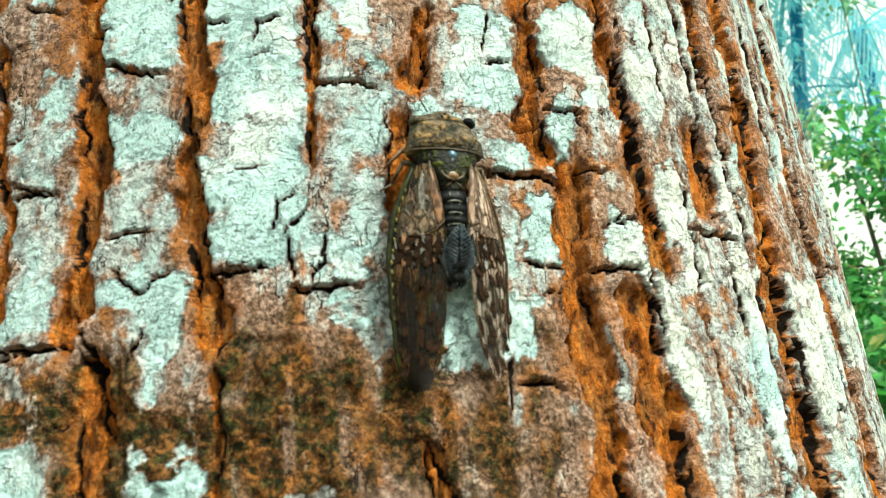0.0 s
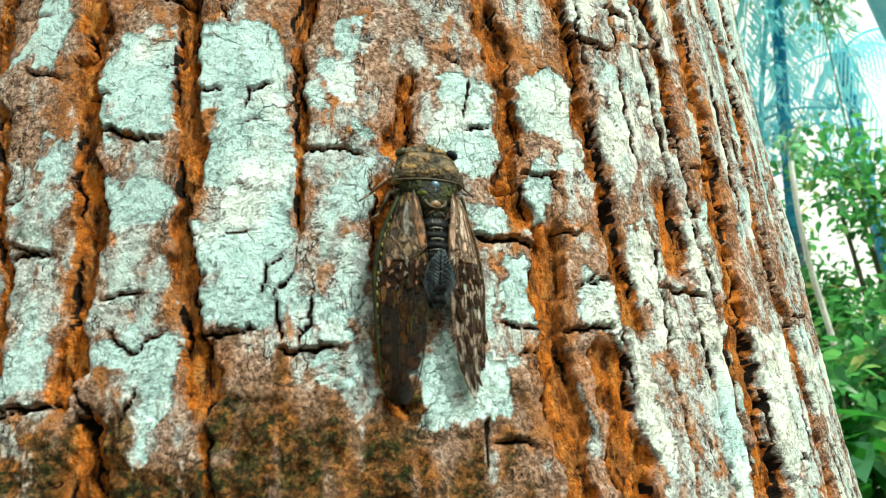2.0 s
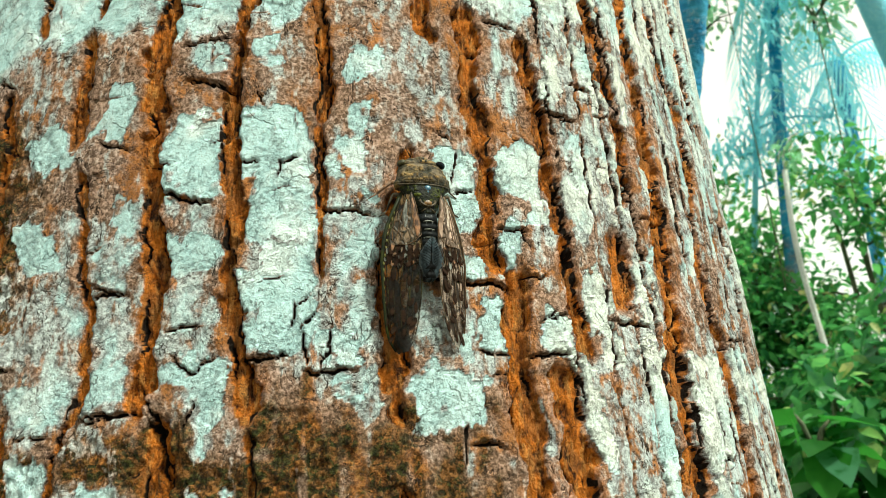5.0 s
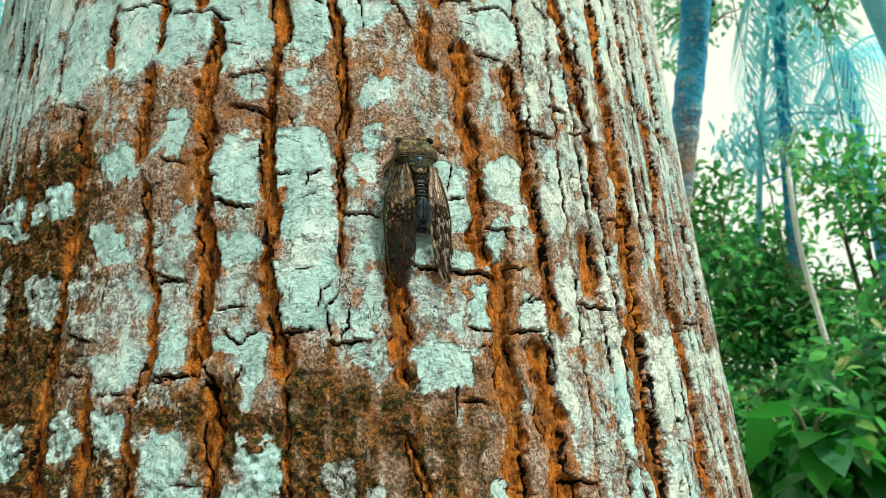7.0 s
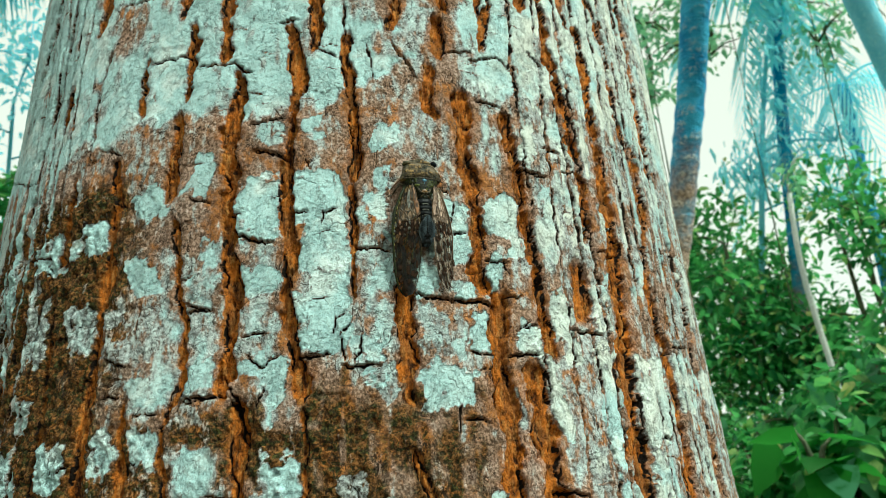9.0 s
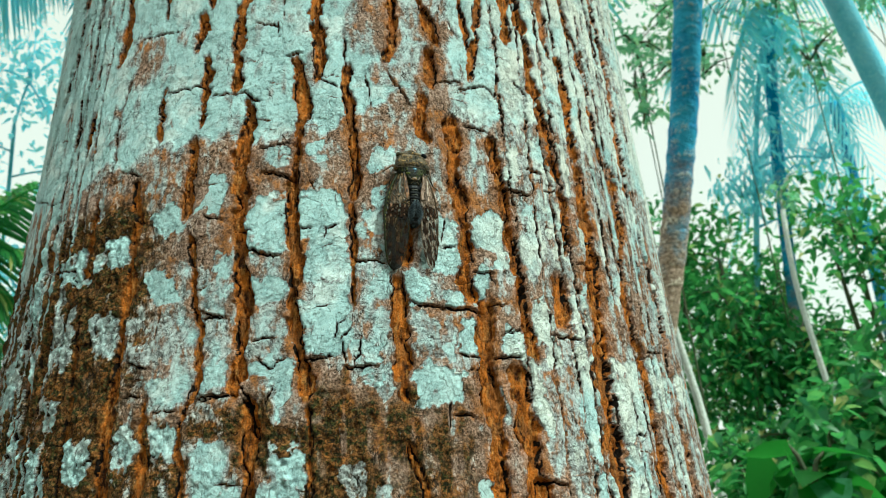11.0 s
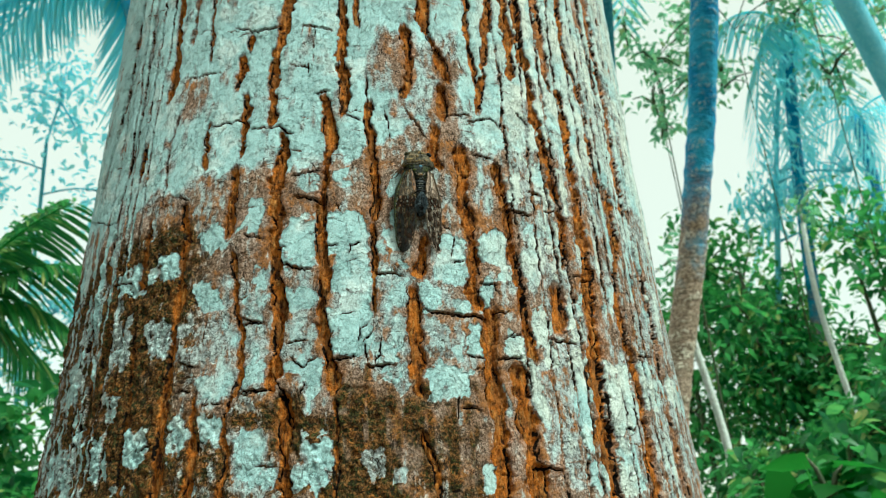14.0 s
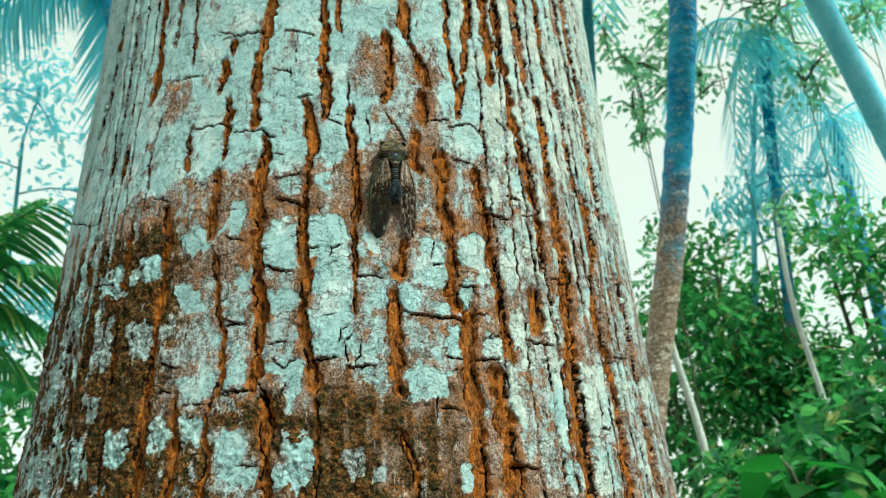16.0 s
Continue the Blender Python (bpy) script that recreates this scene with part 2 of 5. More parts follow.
BARK = bark_material()
# blue haze put into the bark colours of the far trees
HAZE_BARK = plain_bark("haze_bark", (0.18, 0.58, 0.76), (0.26, 0.68, 0.85), (0.33, 0.72, 0.84), 14)
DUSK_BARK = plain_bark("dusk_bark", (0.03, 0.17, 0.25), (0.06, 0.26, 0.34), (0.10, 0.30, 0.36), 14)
STEM_BARK = plain_bark("shrub_stem", (0.045, 0.070, 0.035), (0.10, 0.12, 0.06), (0.16, 0.15, 0.10))


def ringed_bark():
    k = Mat("ringed_bark", 0.85)
    rings, n, m = k.noise(30, 4, (0.5, 0.5, 1.3)), k.noise(9, 4), k.noise(90, 4)
    k.bump(k.math("ADD", rings, k.math("MULTIPLY", m, 0.4)), 0.7, 0.02)
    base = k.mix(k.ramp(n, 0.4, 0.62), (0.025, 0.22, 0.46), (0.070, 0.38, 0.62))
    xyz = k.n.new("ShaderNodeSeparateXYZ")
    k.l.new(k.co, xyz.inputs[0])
    # bare tan bark below; the blue above is haze put into the colour
    below_haze = k.ramp(k.math("ADD", xyz.outputs[2], k.math("MULTIPLY", k.math("SUBTRACT", n, 0.5), 1.0)), 2.85, 2.45)
    base = k.mix(below_haze, base, k.mix(k.ramp(m, 0.4, 0.6), (0.24, 0.17, 0.125), (0.46, 0.34, 0.26)))
    ring = k.mix(below_haze, (0.36, 0.48, 0.54), (0.78, 0.69, 0.58))
    return k.done(k.mix(k.math("MULTIPLY", k.ramp(rings, 0.50, 0.66), k.ramp(m, 0.40, 0.60)), base, ring))


PALM_BARK = ringed_bark()
PALE_BARK = plain_bark("pale_bark", (0.60, 0.64, 0.61), (0.76, 0.79, 0.75), (0.44, 0.45, 0.41))
LEAF_DARK = leaf_material("broad_leaf", (0.018, 0.130, 0.062), (0.120, 0.395, 0.100), (0.76, 0.70, 0.26))
LEAF_BROAD = leaf_material("large_leaf", (0.020, 0.130, 0.020), (0.050, 0.230, 0.030), (0.16, 0.36, 0.30))
# these two leaf colours are lightened to stand for bright haze
LEAF_LIGHT = leaf_material("hazed_leaf", (0.13, 0.40, 0.27), (0.32, 0.62, 0.34), (0.62, 0.58, 0.20))
LEAF_PALM = leaf_material("hazed_palm_leaflet", (0.22, 0.70, 0.86), (0.40, 0.88, 0.96), (0.46, 0.74, 0.60))
SOIL = plain_bark("leaf_litter", (0.05, 0.035, 0.02), (0.12, 0.08, 0.045), (0.07, 0.09, 0.03), 3)


def obj(name, bm, material, parent=None, label="", smooth=True):
    me = bpy.data.meshes.new(name)
    bm.to_mesh(me)
    bm.free()
    me.materials.append(material)
    if smooth:
        me.polygons.foreach_set("use_smooth", np.ones(len(me.polygons), bool))
    ob = new(name, me)
    ob.parent = parent
    return tagged(ob, label)


def part(name, bm, material, parent, label=""):
    return obj(name, bm, material, parent, label)


# ---- the trunk with its bark
def hashed(i, j, seed):
    h = (i.astype(np.int64) * 374761393 + j.astype(np.int64) * 668265263 + seed * 974634777) & 0xFFFFFFFF
    h = ((h ^ (h >> 13)) * 1274126177) & 0xFFFFFFFF
    return ((h ^ (h >> 16)) & 0xFFFF) / 65535.0


def vnoise(x, y, seed):
    i, j = np.floor(x), np.floor(y)
    fx, fy = x - i, y - j
    fx, fy = fx * fx * (3 - 2 * fx), fy * fy * (3 - 2 * fy)
    a, b = hashed(i, j, seed), hashed(i + 1, j, seed)
    c, d = hashed(i, j + 1, seed), hashed(i + 1, j + 1, seed)
    return (a + (b - a) * fx) * (1 - fy) + (c + (d - c) * fx) * fy


def fbm(x, y, seed, octaves=3):
    """Noise between about -1 and 1."""
    total, amp, norm = 0.0, 1.0, 0.0
    for o in range(octaves):
        total, norm = total + amp * (2 * vnoise(x * 2**o, y * 2**o, seed + 17 * o) - 1), norm + amp
        amp *= 0.55
    return total / norm * 1.5


def step(a, b, x):
    s = np.clip((x - a) / (b - a), 0, 1)
    return s * s * (3 - 2 * s)


def trunk_radius(z):
    h = np.clip(z - 1.6086, -0.33, 0.33)
    r = 0.1982 - 0.0381 * h + 0.0659 * h * h
    r = r - np.clip(z - 1.6086 - 0.33, 0, None) * 0.010 + np.clip(1.6086 - 0.33 - z, 0, None) * 0.06
    return r + 0.10 * np.exp(-np.clip(z, 0, None) / 0.14)


def spaced(*stretches):
    """Values from stretch to stretch, each (start, end, spacing)."""
    return np.concatenate([np.linspace(a, b, max(1, round((b - a) / s)), endpoint=False) for a, b, s in stretches])


ANG = spaced((-math.pi, -1.8, 0.05), (-1.8, -0.85, 0.006), (-0.85, 0.95, 0.0028), (0.95, 1.8, 0.006), (1.8, math.pi, 0.05))
ZED = np.r_[spaced((-0.1, 1.36, 0.03), (1.36, 1.46, 0.003), (1.46, 1.66, 0.00058), (1.66, 1.80, 0.0007), (1.80, 1.88, 0.0013), (1.88, 1.98, 0.004), (1.98, 7.0, 0.06)), 7.0]
U, Z = np.meshgrid(ANG * 200, (ZED - 1.4) * 1000)  # millimetres round the trunk from its front, and above 1.4 m
FUR, CRK, LIC, HALO = np.zeros_like(U), np.zeros_like(U), np.zeros_like(U), np.zeros_like(U)
REL, CELL = np.zeros_like(U), np.zeros(U.shape, np.int64)
seed_count = [100]


def furrow(half, *nodes, rust=1.0):
    """A furrow of that half width, through nodes (u, z) in millimetres, that wanders a little."""
    seed_count[0] += 7
    s = seed_count[0]
    nodes = sorted(nodes, key=lambda p: p[1])
    us, zs = [p[0] for p in nodes], [p[1] for p in nodes]
    z = Z[:, 0]
    zero = 0 * z
    mid = np.interp(z, zs, us) + 0.8 * fbm(z / 12, zero, s) + 0.7 * fbm(z / 4.2, zero, s + 1) + 0.35 * fbm(z / 1.8, zero, s + 3)
    low = -1e4 if zs[0] < 95 else zs[0]
    high = 1e4 if zs[-1] > 330 else zs[-1]
    ends = step(low - 4, low + 4, z) * step(high + 4, high - 4, z)
    cols = np.where((U[0] > mid.min() - 15) & (U[0] < mid.max() + 15))[0]
    if not len(cols):
        return
    c = slice(cols[0], cols[-1] + 1)
    wide = 1.12 * half * (1.0 + 0.50 * fbm(z / 8, zero + 3, s)) * (0.35 + 0.65 * ends)
    ragged = min(1.2, 0.3 + 0.38 * half) * (fbm(U[:, c] / 2.9, Z[:, c] / 9.5, s + 2, 4) + 0.5 * fbm(U[:, c] / 1.3, Z[:, c] / 2.6, s + 9, 3))
    off = U[:, c] - mid[:, None]
    d = np.abs(off) + ragged
    m = step(1.10, 0.72, d / wide[:, None]) * ends[:, None]
    deep = min(3.2, 1.2 + 0.6 * half) * (0.5 + 0.5 * min(1.0, rust))
    REL[:, c] -= deep * m * (1 - FUR[:, c] * 0.8)
    # broken slits where the plates stand off, painted dark; more on the right, the shaded side
    for hand in (-1, 1):
        broken = step(0.15, 0.5, fbm(z / 11, zero + 5 * hand, s) + (0.50 if hand > 0 else 0.22)) * ends
        slit = step(0.58, 0.18, np.abs(off * hand - 0.82 * wide[:, None] + 0.7 * fbm(U[:, c] / 2, Z[:, c] / 7, s + 4 + hand, 3))) * broken[:, None]
        REL[:, c] -= 1.2 * slit
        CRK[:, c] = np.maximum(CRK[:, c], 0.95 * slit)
    # hollows between the corky lumps, their shade painted in as well as cut
    hollow = step(0.42, 0.85, fbm(U[:, c] / 1.5, Z[:, c] / 6.5, s + 6, 3)) * m
    REL[:, c] -= 0.9 * hollow
    CRK[:, c] = np.maximum(CRK[:, c], 0.55 * hollow)
    REL[:, c] -= 0.4 * step(2.6, 0.8, d / wide[:, None]) * ends[:, None]
    FUR[:, c] = np.maximum(FUR[:, c], m * rust)
    HALO[:, c] = np.maximum(HALO[:, c], rust * ends[:, None] * step(3.4, 1.1, (np.abs(off) + 2.2 * fbm(U[:, c] / 5, Z[:, c] / 9, s + 8, 3)) / wide[:, None]))
    if zs[-1] - zs[0] > 60:
        CELL[:, :] += (U > mid[:, None]) * int(s * 7919)


def crack(width, u0, z0, u1, z1, dark=1.0):
    """A split from (u0, z0) to (u1, z1), its shade painted dark; the plate above it lifts off."""
    seed_count[0] += 7
    s = seed_count[0]
    du, dz = u1 - u0, z1 - z0
    n = math.hypot(du, dz)
    rows = np.where((Z[:, 0] > min(z0, z1) - 25) & (Z[:, 0] < max(z0, z1) + 25))[0]
    cols = np.where((U[0] > min(u0, u1) - 8) & (U[0] < max(u0, u1) + 8))[0]
    a = (slice(rows[0], rows[-1] + 1), slice(cols[0], cols[-1] + 1))
    x, y = U[a] - u0, Z[a] - z0
    along = (x * du + y * dz) / n
    side = (y * du - x * dz) / n * (1 if du >= 0 else -1) + 0.9 * fbm(U[a] / 4, Z[a] / 9, s) + 0.5 * fbm(U[a] / 1.5, Z[a] / 3, s + 1, 2)
    ends = step(-2.5, 2, along) * step(n + 2.5, n - 2, along)
    wide = (0.10 + 0.13 * width) * (0.55 + 0.9 * np.clip(along / n, 0, 1) * np.clip(1 - along / n, 0, 1) * 2)
    wide = np.maximum(wide, 0.30)
    m = step(1.5, 0.6, np.abs(side) / wide) * ends
    REL[a] -= min(2.6, 0.6 + 0.8 * width) * m * dark
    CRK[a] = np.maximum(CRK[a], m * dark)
    if abs(du) > 2.5 * abs(dz):
        REL[a] += 0.25 * width * dark * ends * step(0, 0.6, side) * np.exp(-np.clip(side, 0, None) / 7.0)


def lichen(strength, u, z, half_w, half_h, slope):
    """A pale crust on a plate."""
    seed_count[0] += 7
    s = seed_count[0]
    rows = np.where(np.abs(Z[:, 0] - z) < half_h * 1.6 + 3)[0]
    cols = np.where(np.abs(U[0] - u) < half_w * 1.6 + abs(slope) * half_h + 3)[0]
    a = (slice(rows[0], rows[-1] + 1), slice(cols[0], cols[-1] + 1))
    dz = Z[a] - z
    x, y = (U[a] - u - slope * dz) / half_w, dz / half_h
    x = x + min(0.7, 3.2 / half_w) * fbm(U[a] / 11, Z[a] / 8, s + 2, 2)
    y = y + min(0.7, 3.2 / half_h) * fbm(U[a] / 8, Z[a] / 11, s + 3, 2)
    rag = min(1.0, 4.5 / min(half_w, half_h))
    q = (np.abs(x)**5 + np.abs(y)**5) ** 0.2 + rag * (0.22 * fbm(U[a] / 4, Z[a] / 4, s) + 0.26 * fbm(U[a] / 1.6, Z[a] / 1.9, s + 1))
    worn = 1 - 0.5 * step(0.45, 0.95, fbm(U[a] / 6, Z[a] / 6, s + 4, 3))
    LIC[a] = np.maximum(LIC[a], strength * worn * step(1.16, 0.92, q))


# the furrows round the camera's side of the trunk
furrow(2.3, (-32, 342), (-33, 327), (-36, 316), (-37, 301), (-37, 287), (-37, 276), (-36, 267))
furrow(2.7, (-29, 262), (-29, 252), (-30, 242), (-32, 233), (-32, 220), (-30, 208), (-31, 199), (-30, 190), (-28, 176), (-27, 165), (-27, 155), (-27, 145), (-28, 135), (-28, 127))
furrow(2.6, (-22, 126), (-21, 115), (-21, 106), (-21, 97), (-19, 83))
furrow(2.4, (0, 338), (1, 323), (0, 312), (1, 297), (3, 286), (3, 276), (1, 269))
furrow(2.1, (-9, 283), (-7, 273), (-5, 259), (-4, 253), (-5, 240), (-6, 230), (-7, 221), (-9, 212), (-9, 203), (-8, 194), (-6, 183), (-6, 172), (-6, 161), (-5, 151), (-4, 141), (-2, 133), (-1, 124))
furrow(0.9, (-1, 123), (1, 114), (1, 100), (1, 82), rust=0.6)
furrow(1.7, (15, 277), (15, 266), (17, 249), (19, 236), (18, 220), (17, 208))
furrow(0.8, (17, 207), (17, 197), (18, 182), (17, 171), (17, 161))
furrow(2.5, (34, 328), (36, 317), (37, 302), (36, 291), (34, 280))
furrow(2.6, (47, 341), (48, 326), (52, 319), (55, 310), (57, 301), (59, 293))
furrow(2.5, (55, 290), (55, 279), (55, 268))
furrow(2.3, (50, 264), (49, 254), (48, 244), (51, 238))
furrow(2.7, (42, 200), (39, 188), (38, 178))
furrow(2.7, (35, 174), (35, 163), (36, 147), (37, 135), (36, 122), rust=0.8)
furrow(1.4, (37, 108), (39, 99), (42, 90), rust=0.6)
furrow(2.9, (63, 253), (64, 239), (62, 226), (63, 214), (65, 205), (66, 196), (66, 184), (65, 173), (67, 163))
furrow(3.4, (72, 164), (72, 154), (70, 143), (70, 133), (70, 125), (71, 115), (72, 106), (71, 96), (71, 87), (70, 80))
furrow(2.2, (88, 352), (85, 335), (81, 310), (78, 291), (76, 276), rust=0.8)
furrow(1.4, (73, 331), (73, 316), (75, 304), (75, 295), rust=0.6)
furrow(2.6, (82, 246), (83, 236), (84, 226), (86, 217), (87, 208), (87, 196), (89, 184), (89, 172), (90, 161), (90, 153), (92, 147), (94, 140))
furrow(2.8, (100, 331), (100, 319), (99, 304))
furrow(3.0, (109, 334), (111, 323), (112, 310), (112, 296), (113, 282), (115, 271), (117, 261), (119, 247), (119, 237), (120, 230))
furrow(2.5, (119, 225), (122, 218), (122, 208), (119, 192))
furrow(3.3, (112, 181), (113, 168), (110, 155), rust=0.7)
furrow(2.6, (133, 308), (136, 297), (137, 280), (135, 263), (135, 245))
furrow(4.0, (136, 243), (137, 233), (135, 218), (136, 203), (136, 189), (133, 167), (131, 149), (130, 132), (129, 116), (129, 100), (129, 83))
furrow(4.0, (83, 137), (84, 126), (85, 116), (86, 106), (87, 98), (88, 91))
furrow(3.5, (171, 253), (171, 235), (170, 217), (160, 194), (159, 178), (160, 162), (164, 151), (165, 136), (164, 119), (163, 102), (162, 86), rust=0.7)
furrow(4.5, (194, 221), (197, 193), (201, 167), (200, 141), (199, 117), (197, 93), rust=0.4)
furrow(2.6, (146, 334), (152, 324), (156, 306), (157, 286), (159, 264), (163, 245), rust=0.6)
furrow(4.3, (185, 377), (189, 347), (190, 313), (187, 271), (188, 241), rust=0.5)
furrow(2.5, (125, 367), (126, 342), (127, 321), (128, 306), rust=0.5)
furrow(3.6, (170, 391), (171, 369), (177, 345), (179, 320), rust=0.4)
furrow(1.8, (-53, 330), (-53, 320))
furrow(2.1, (-57, 317), (-56, 305), (-58, 295))
furrow(2.3, (-53, 290), (-51, 279), (-52, 269), (-53, 259), (-53, 251))
furrow(2.2, (-56, 245), (-54, 230), (-55, 218), (-55, 205), rust=0.7)
furrow(1.3, (-54, 199), (-51, 185), (-48, 173), (-46, 162), (-44, 153), (-43, 141), (-44, 131), (-47, 124), (-49, 115), (-47, 103), (-47, 92), (-47, 85), rust=0.75)
furrow(1.0, (-81, 347), (-79, 331), (-79, 319), rust=0.5)
furrow(2.5, (-109, 345), (-107, 326), (-106, 314), (-109, 302))
furrow(1.1, (-99, 287), (-101, 273), (-101, 257), (-100, 244), (-101, 234), rust=0.3)
furrow(2.3, (-109, 228), (-109, 211), (-109, 199), (-108, 188), rust=0.8)
furrow(2.6, (-80, 213), (-81, 198), (-81, 181), (-82, 167), (-82, 156), (-81, 143), (-81, 130), (-81, 118), (-81, 106), (-81, 92), rust=0.85)
furrow(1.9, (-84, 231), (-83, 220), (-81, 213))
furrow(2.9, (-142, 230), (-145, 214), (-143, 198), rust=0.4)
furrow(2.4, (-151, 181), (-149, 163), (-139, 138), (-135, 119), rust=0.4)
furrow(1.5, (-107, 172), (-106, 149), (-103, 128), (-103, 108), (-102, 91), rust=0.45)
furrow(1.9, (-64, 129), (-65, 118), (-64, 106), (-63, 93), rust=0.9)
furrow(1.5, (-76, 276), (-75, 264), (-74, 248), rust=0.8)
furrow(2.3, (-123, 279), (-125, 267), (-125, 257), rust=0.8)
furrow(3.8, (-161, 361), (-161, 327), (-170, 299), (-186, 272), rust=0.25)
furrow(2.1, (-136, 364), (-135, 330), (-137, 300), (-141, 268), (-148, 249), rust=0.25)
furrow(1.4, (-94, 360), (-95, 337), rust=0.4)
furrow(1.5, (9, 338), (9, 327), rust=0.6)
# the rest of the way round
for n in range(66):
    u0 = 205 + 13.0 * n
    u0 = u0 - 1256.6 if u0 > 628 else u0
    if -1e3 < u0 < -165 or u0 > 200:
        furrow(random.uniform(0.8, 1.3), (u0 + random.uniform(-4, 4), -1400), (u0 + random.uniform(-4, 4), 60), (u0 + random.uniform(-4, 4), 200), (u0 + random.uniform(-4, 4), 380), (u0, 5600), rust=0.35)
# thin ones on the turning sides
for u0 in (-115, -125, -134, -144, -154, 88, 104, 113, 124, 135, 146, 155, 164, 173, 182, 191, 199):
    furrow(random.uniform(0.4, 0.85), (u0 + random.uniform(-3, 3), 60), (u0 + random.uniform(-3, 3), 200), (u0 + random.uniform(-3, 3), 300), (u0 + random.uniform(-3, 3), 440), rust=0.35)
# open splits across the plates
crack(3, -27, 188, -13, 183)
crack(2.5, 39, 162, 53, 160)
crack(3.5, 53, 160, 70, 159)
crack(2.5, 74, 139, 86, 141)
crack(2.5, 14, 136, 25, 136)
crack(2, -3, 140, 9, 141)
crack(2.2, -42, 128, -28, 128)
crack(1.5, -75, 145, -64, 142)
crack(1.2, -75, 131, -66, 131)
crack(1, -60, 124, -51, 124)
crack(1.2, -43, 160, -34, 159)
crack(3, 104, 151, 119, 151)
crack(2.5, 34, 273, 44, 256)
crack(2, 69, 269, 82, 273)
crack(2, 82, 273, 90, 267)
crack(2.5, -12, 284, -6, 285)
crack(3.5, -33, 266, -25, 260)
crack(2, -63, 337, -48, 330)
crack(1.5, -48, 331, -35, 331)
crack(1.5, -22, 329, -5, 325)
crack(1.2, -15, 326, -15, 306)
crack(1.2, -28, 304, -17, 301)
crack(2, -18, 303, -17, 296)
crack(1.2, -93, 312, -70, 309)
crack(1, -71, 274, -53, 273)
crack(1.2, -47, 266, -32, 265)
crack(1, -23, 235, -9, 236)
crack(1.5, -21, 223, -8, 219)
crack(1.2, -93, 236, -82, 231)
crack(1, 3, 270, 11, 265)
crack(1.2, 57, 271, 70, 273)
crack(1.2, 69, 249, 81, 247)
crack(2, 18, 181, 31, 179)
crack(1.5, 130, 187, 139, 189)
crack(1.5, 185, 201, 205, 204)
crack(2.5, 88, 92, 100, 90)
crack(2, 55, 117, 63, 116)
crack(1.2, 16, 152, 13, 148)
crack(1.5, 13, 148, 14, 137)
crack(1.2, 21, 147, 18, 137)
crack(1, 54, 122, 53, 112)
crack(1.5, 81, 151, 87, 153)
crack(1.2, 120, 171, 122, 156)
crack(2, 14, 292, 14, 276)
crack(2, 100, 281, 107, 275)
crack(1.5, 93, 336, 100, 331)
crack(1.5, 82, 218, 101, 218)
crack(1.2, 51, 205, 55, 203)
crack(1, 24, 271, 26, 255)
crack(1.2, 66, 308, 70, 300)
crack(2, 101, 232, 109, 231)
crack(1.5, 89, 278, 88, 269)
crack(1.5, -117, 187, -111, 181)
crack(1.2, -135, 197, -117, 194)
crack(1, -62, 164, -64, 154)
crack(1.2, 157, 147, 173, 150)
crack(1.5, 144, 111, 154, 112)
crack(1.2, -91, 108, -85, 109)
crack(1.5, -28, 135, -22, 124)
crack(1.5, -23, 127, -19, 115)
crack(1.2, -207, 262, -150, 238)
crack(1.5, -122, 273, -117, 256)
crack(1.2, 6, 195, 11, 196)
crack(1, 6, 195, 6, 191)
crack(1, -5, 195, 0, 195)
crack(1.2, 56, 200, 55, 190)
crack(1, 55, 186, 61, 188)
crack(2, 68, 176, 77, 176)
crack(1.5, 75, 176, 77, 171)
crack(1.5, 102, 233, 108, 231)
crack(1, 91, 218, 100, 218)
crack(1.2, 110, 222, 118, 223)
crack(1.5, 75, 162, 81, 163)
crack(1.2, 124, 188, 136, 188)
crack(1.5, -21, 223, -10, 220)
crack(1, -47, 206, -38, 202)
crack(1.2, -43, 161, -36, 160)
crack(1.5, -41, 127, -31, 128)
crack(1, -20, 142, -15, 137)
crack(1, -15, 137, -9, 141)
crack(1, -13, 130, -15, 123)
crack(0.8, 11, 154, 14, 156)
crack(1.2, 11, 154, 10, 148)
crack(1.2, 78, 150, 84, 153)
crack(1.5, 125, 165, 126, 155)
crack(1, 169, 152, 188, 154)
crack(1.2, 59, 141, 68, 140)
crack(0.8, 62, 134, 67, 134)
crack(0.8, -22, 149, -13, 149)
crack(1, -1, 219, 1, 214)
crack(4.5, -24, 127, -21, 121)
crack(4, -21, 121, -19, 112)
# fine splits everywhere
for n in range(230):
    u0, z0 = random.uniform(-190, 215), random.uniform(78, 425)
    if n % 4:
        crack(random.uniform(0.3, 0.7), u0, z0, u0 + random.uniform(3, 11), z0 + random.uniform(-2.0, 2.0), random.uniform(0.35, 0.75))
    else:
        crack(random.uniform(0.3, 0.6), u0, z0, u0 + random.uniform(-2, 2), z0 - random.uniform(4, 11), random.uniform(0.3, 0.6))
# pale crusts on the plates
lichen(1.1, -17, 199, 8.9, 13.0, 0.04)
lichen(1.05, 4, 201, 10.0, 10.3, -0.14)
lichen(1.05, 7, 183, 7.9, 10.5, -0.04)
lichen(1, -15, 170, 5.4, 4.9, 0.01)
lichen(1.15, 5, 153, 8.8, 10.7, -0.11)
lichen(1.1, 7, 165, 7.0, 6.6, 0.21)
lichen(1.1, 18, 143, 1.9, 4.4, 0.11)
lichen(1.1, 23, 142, 3.9, 5.3, -0.08)
lichen(0.95, 23, 131, 5.2, 3.9, -0.11)
lichen(1.1, 50, 128, 9.5, 8.6, 0.04)
lichen(1.1, 63, 147, 4.3, 8.3, 0.06)
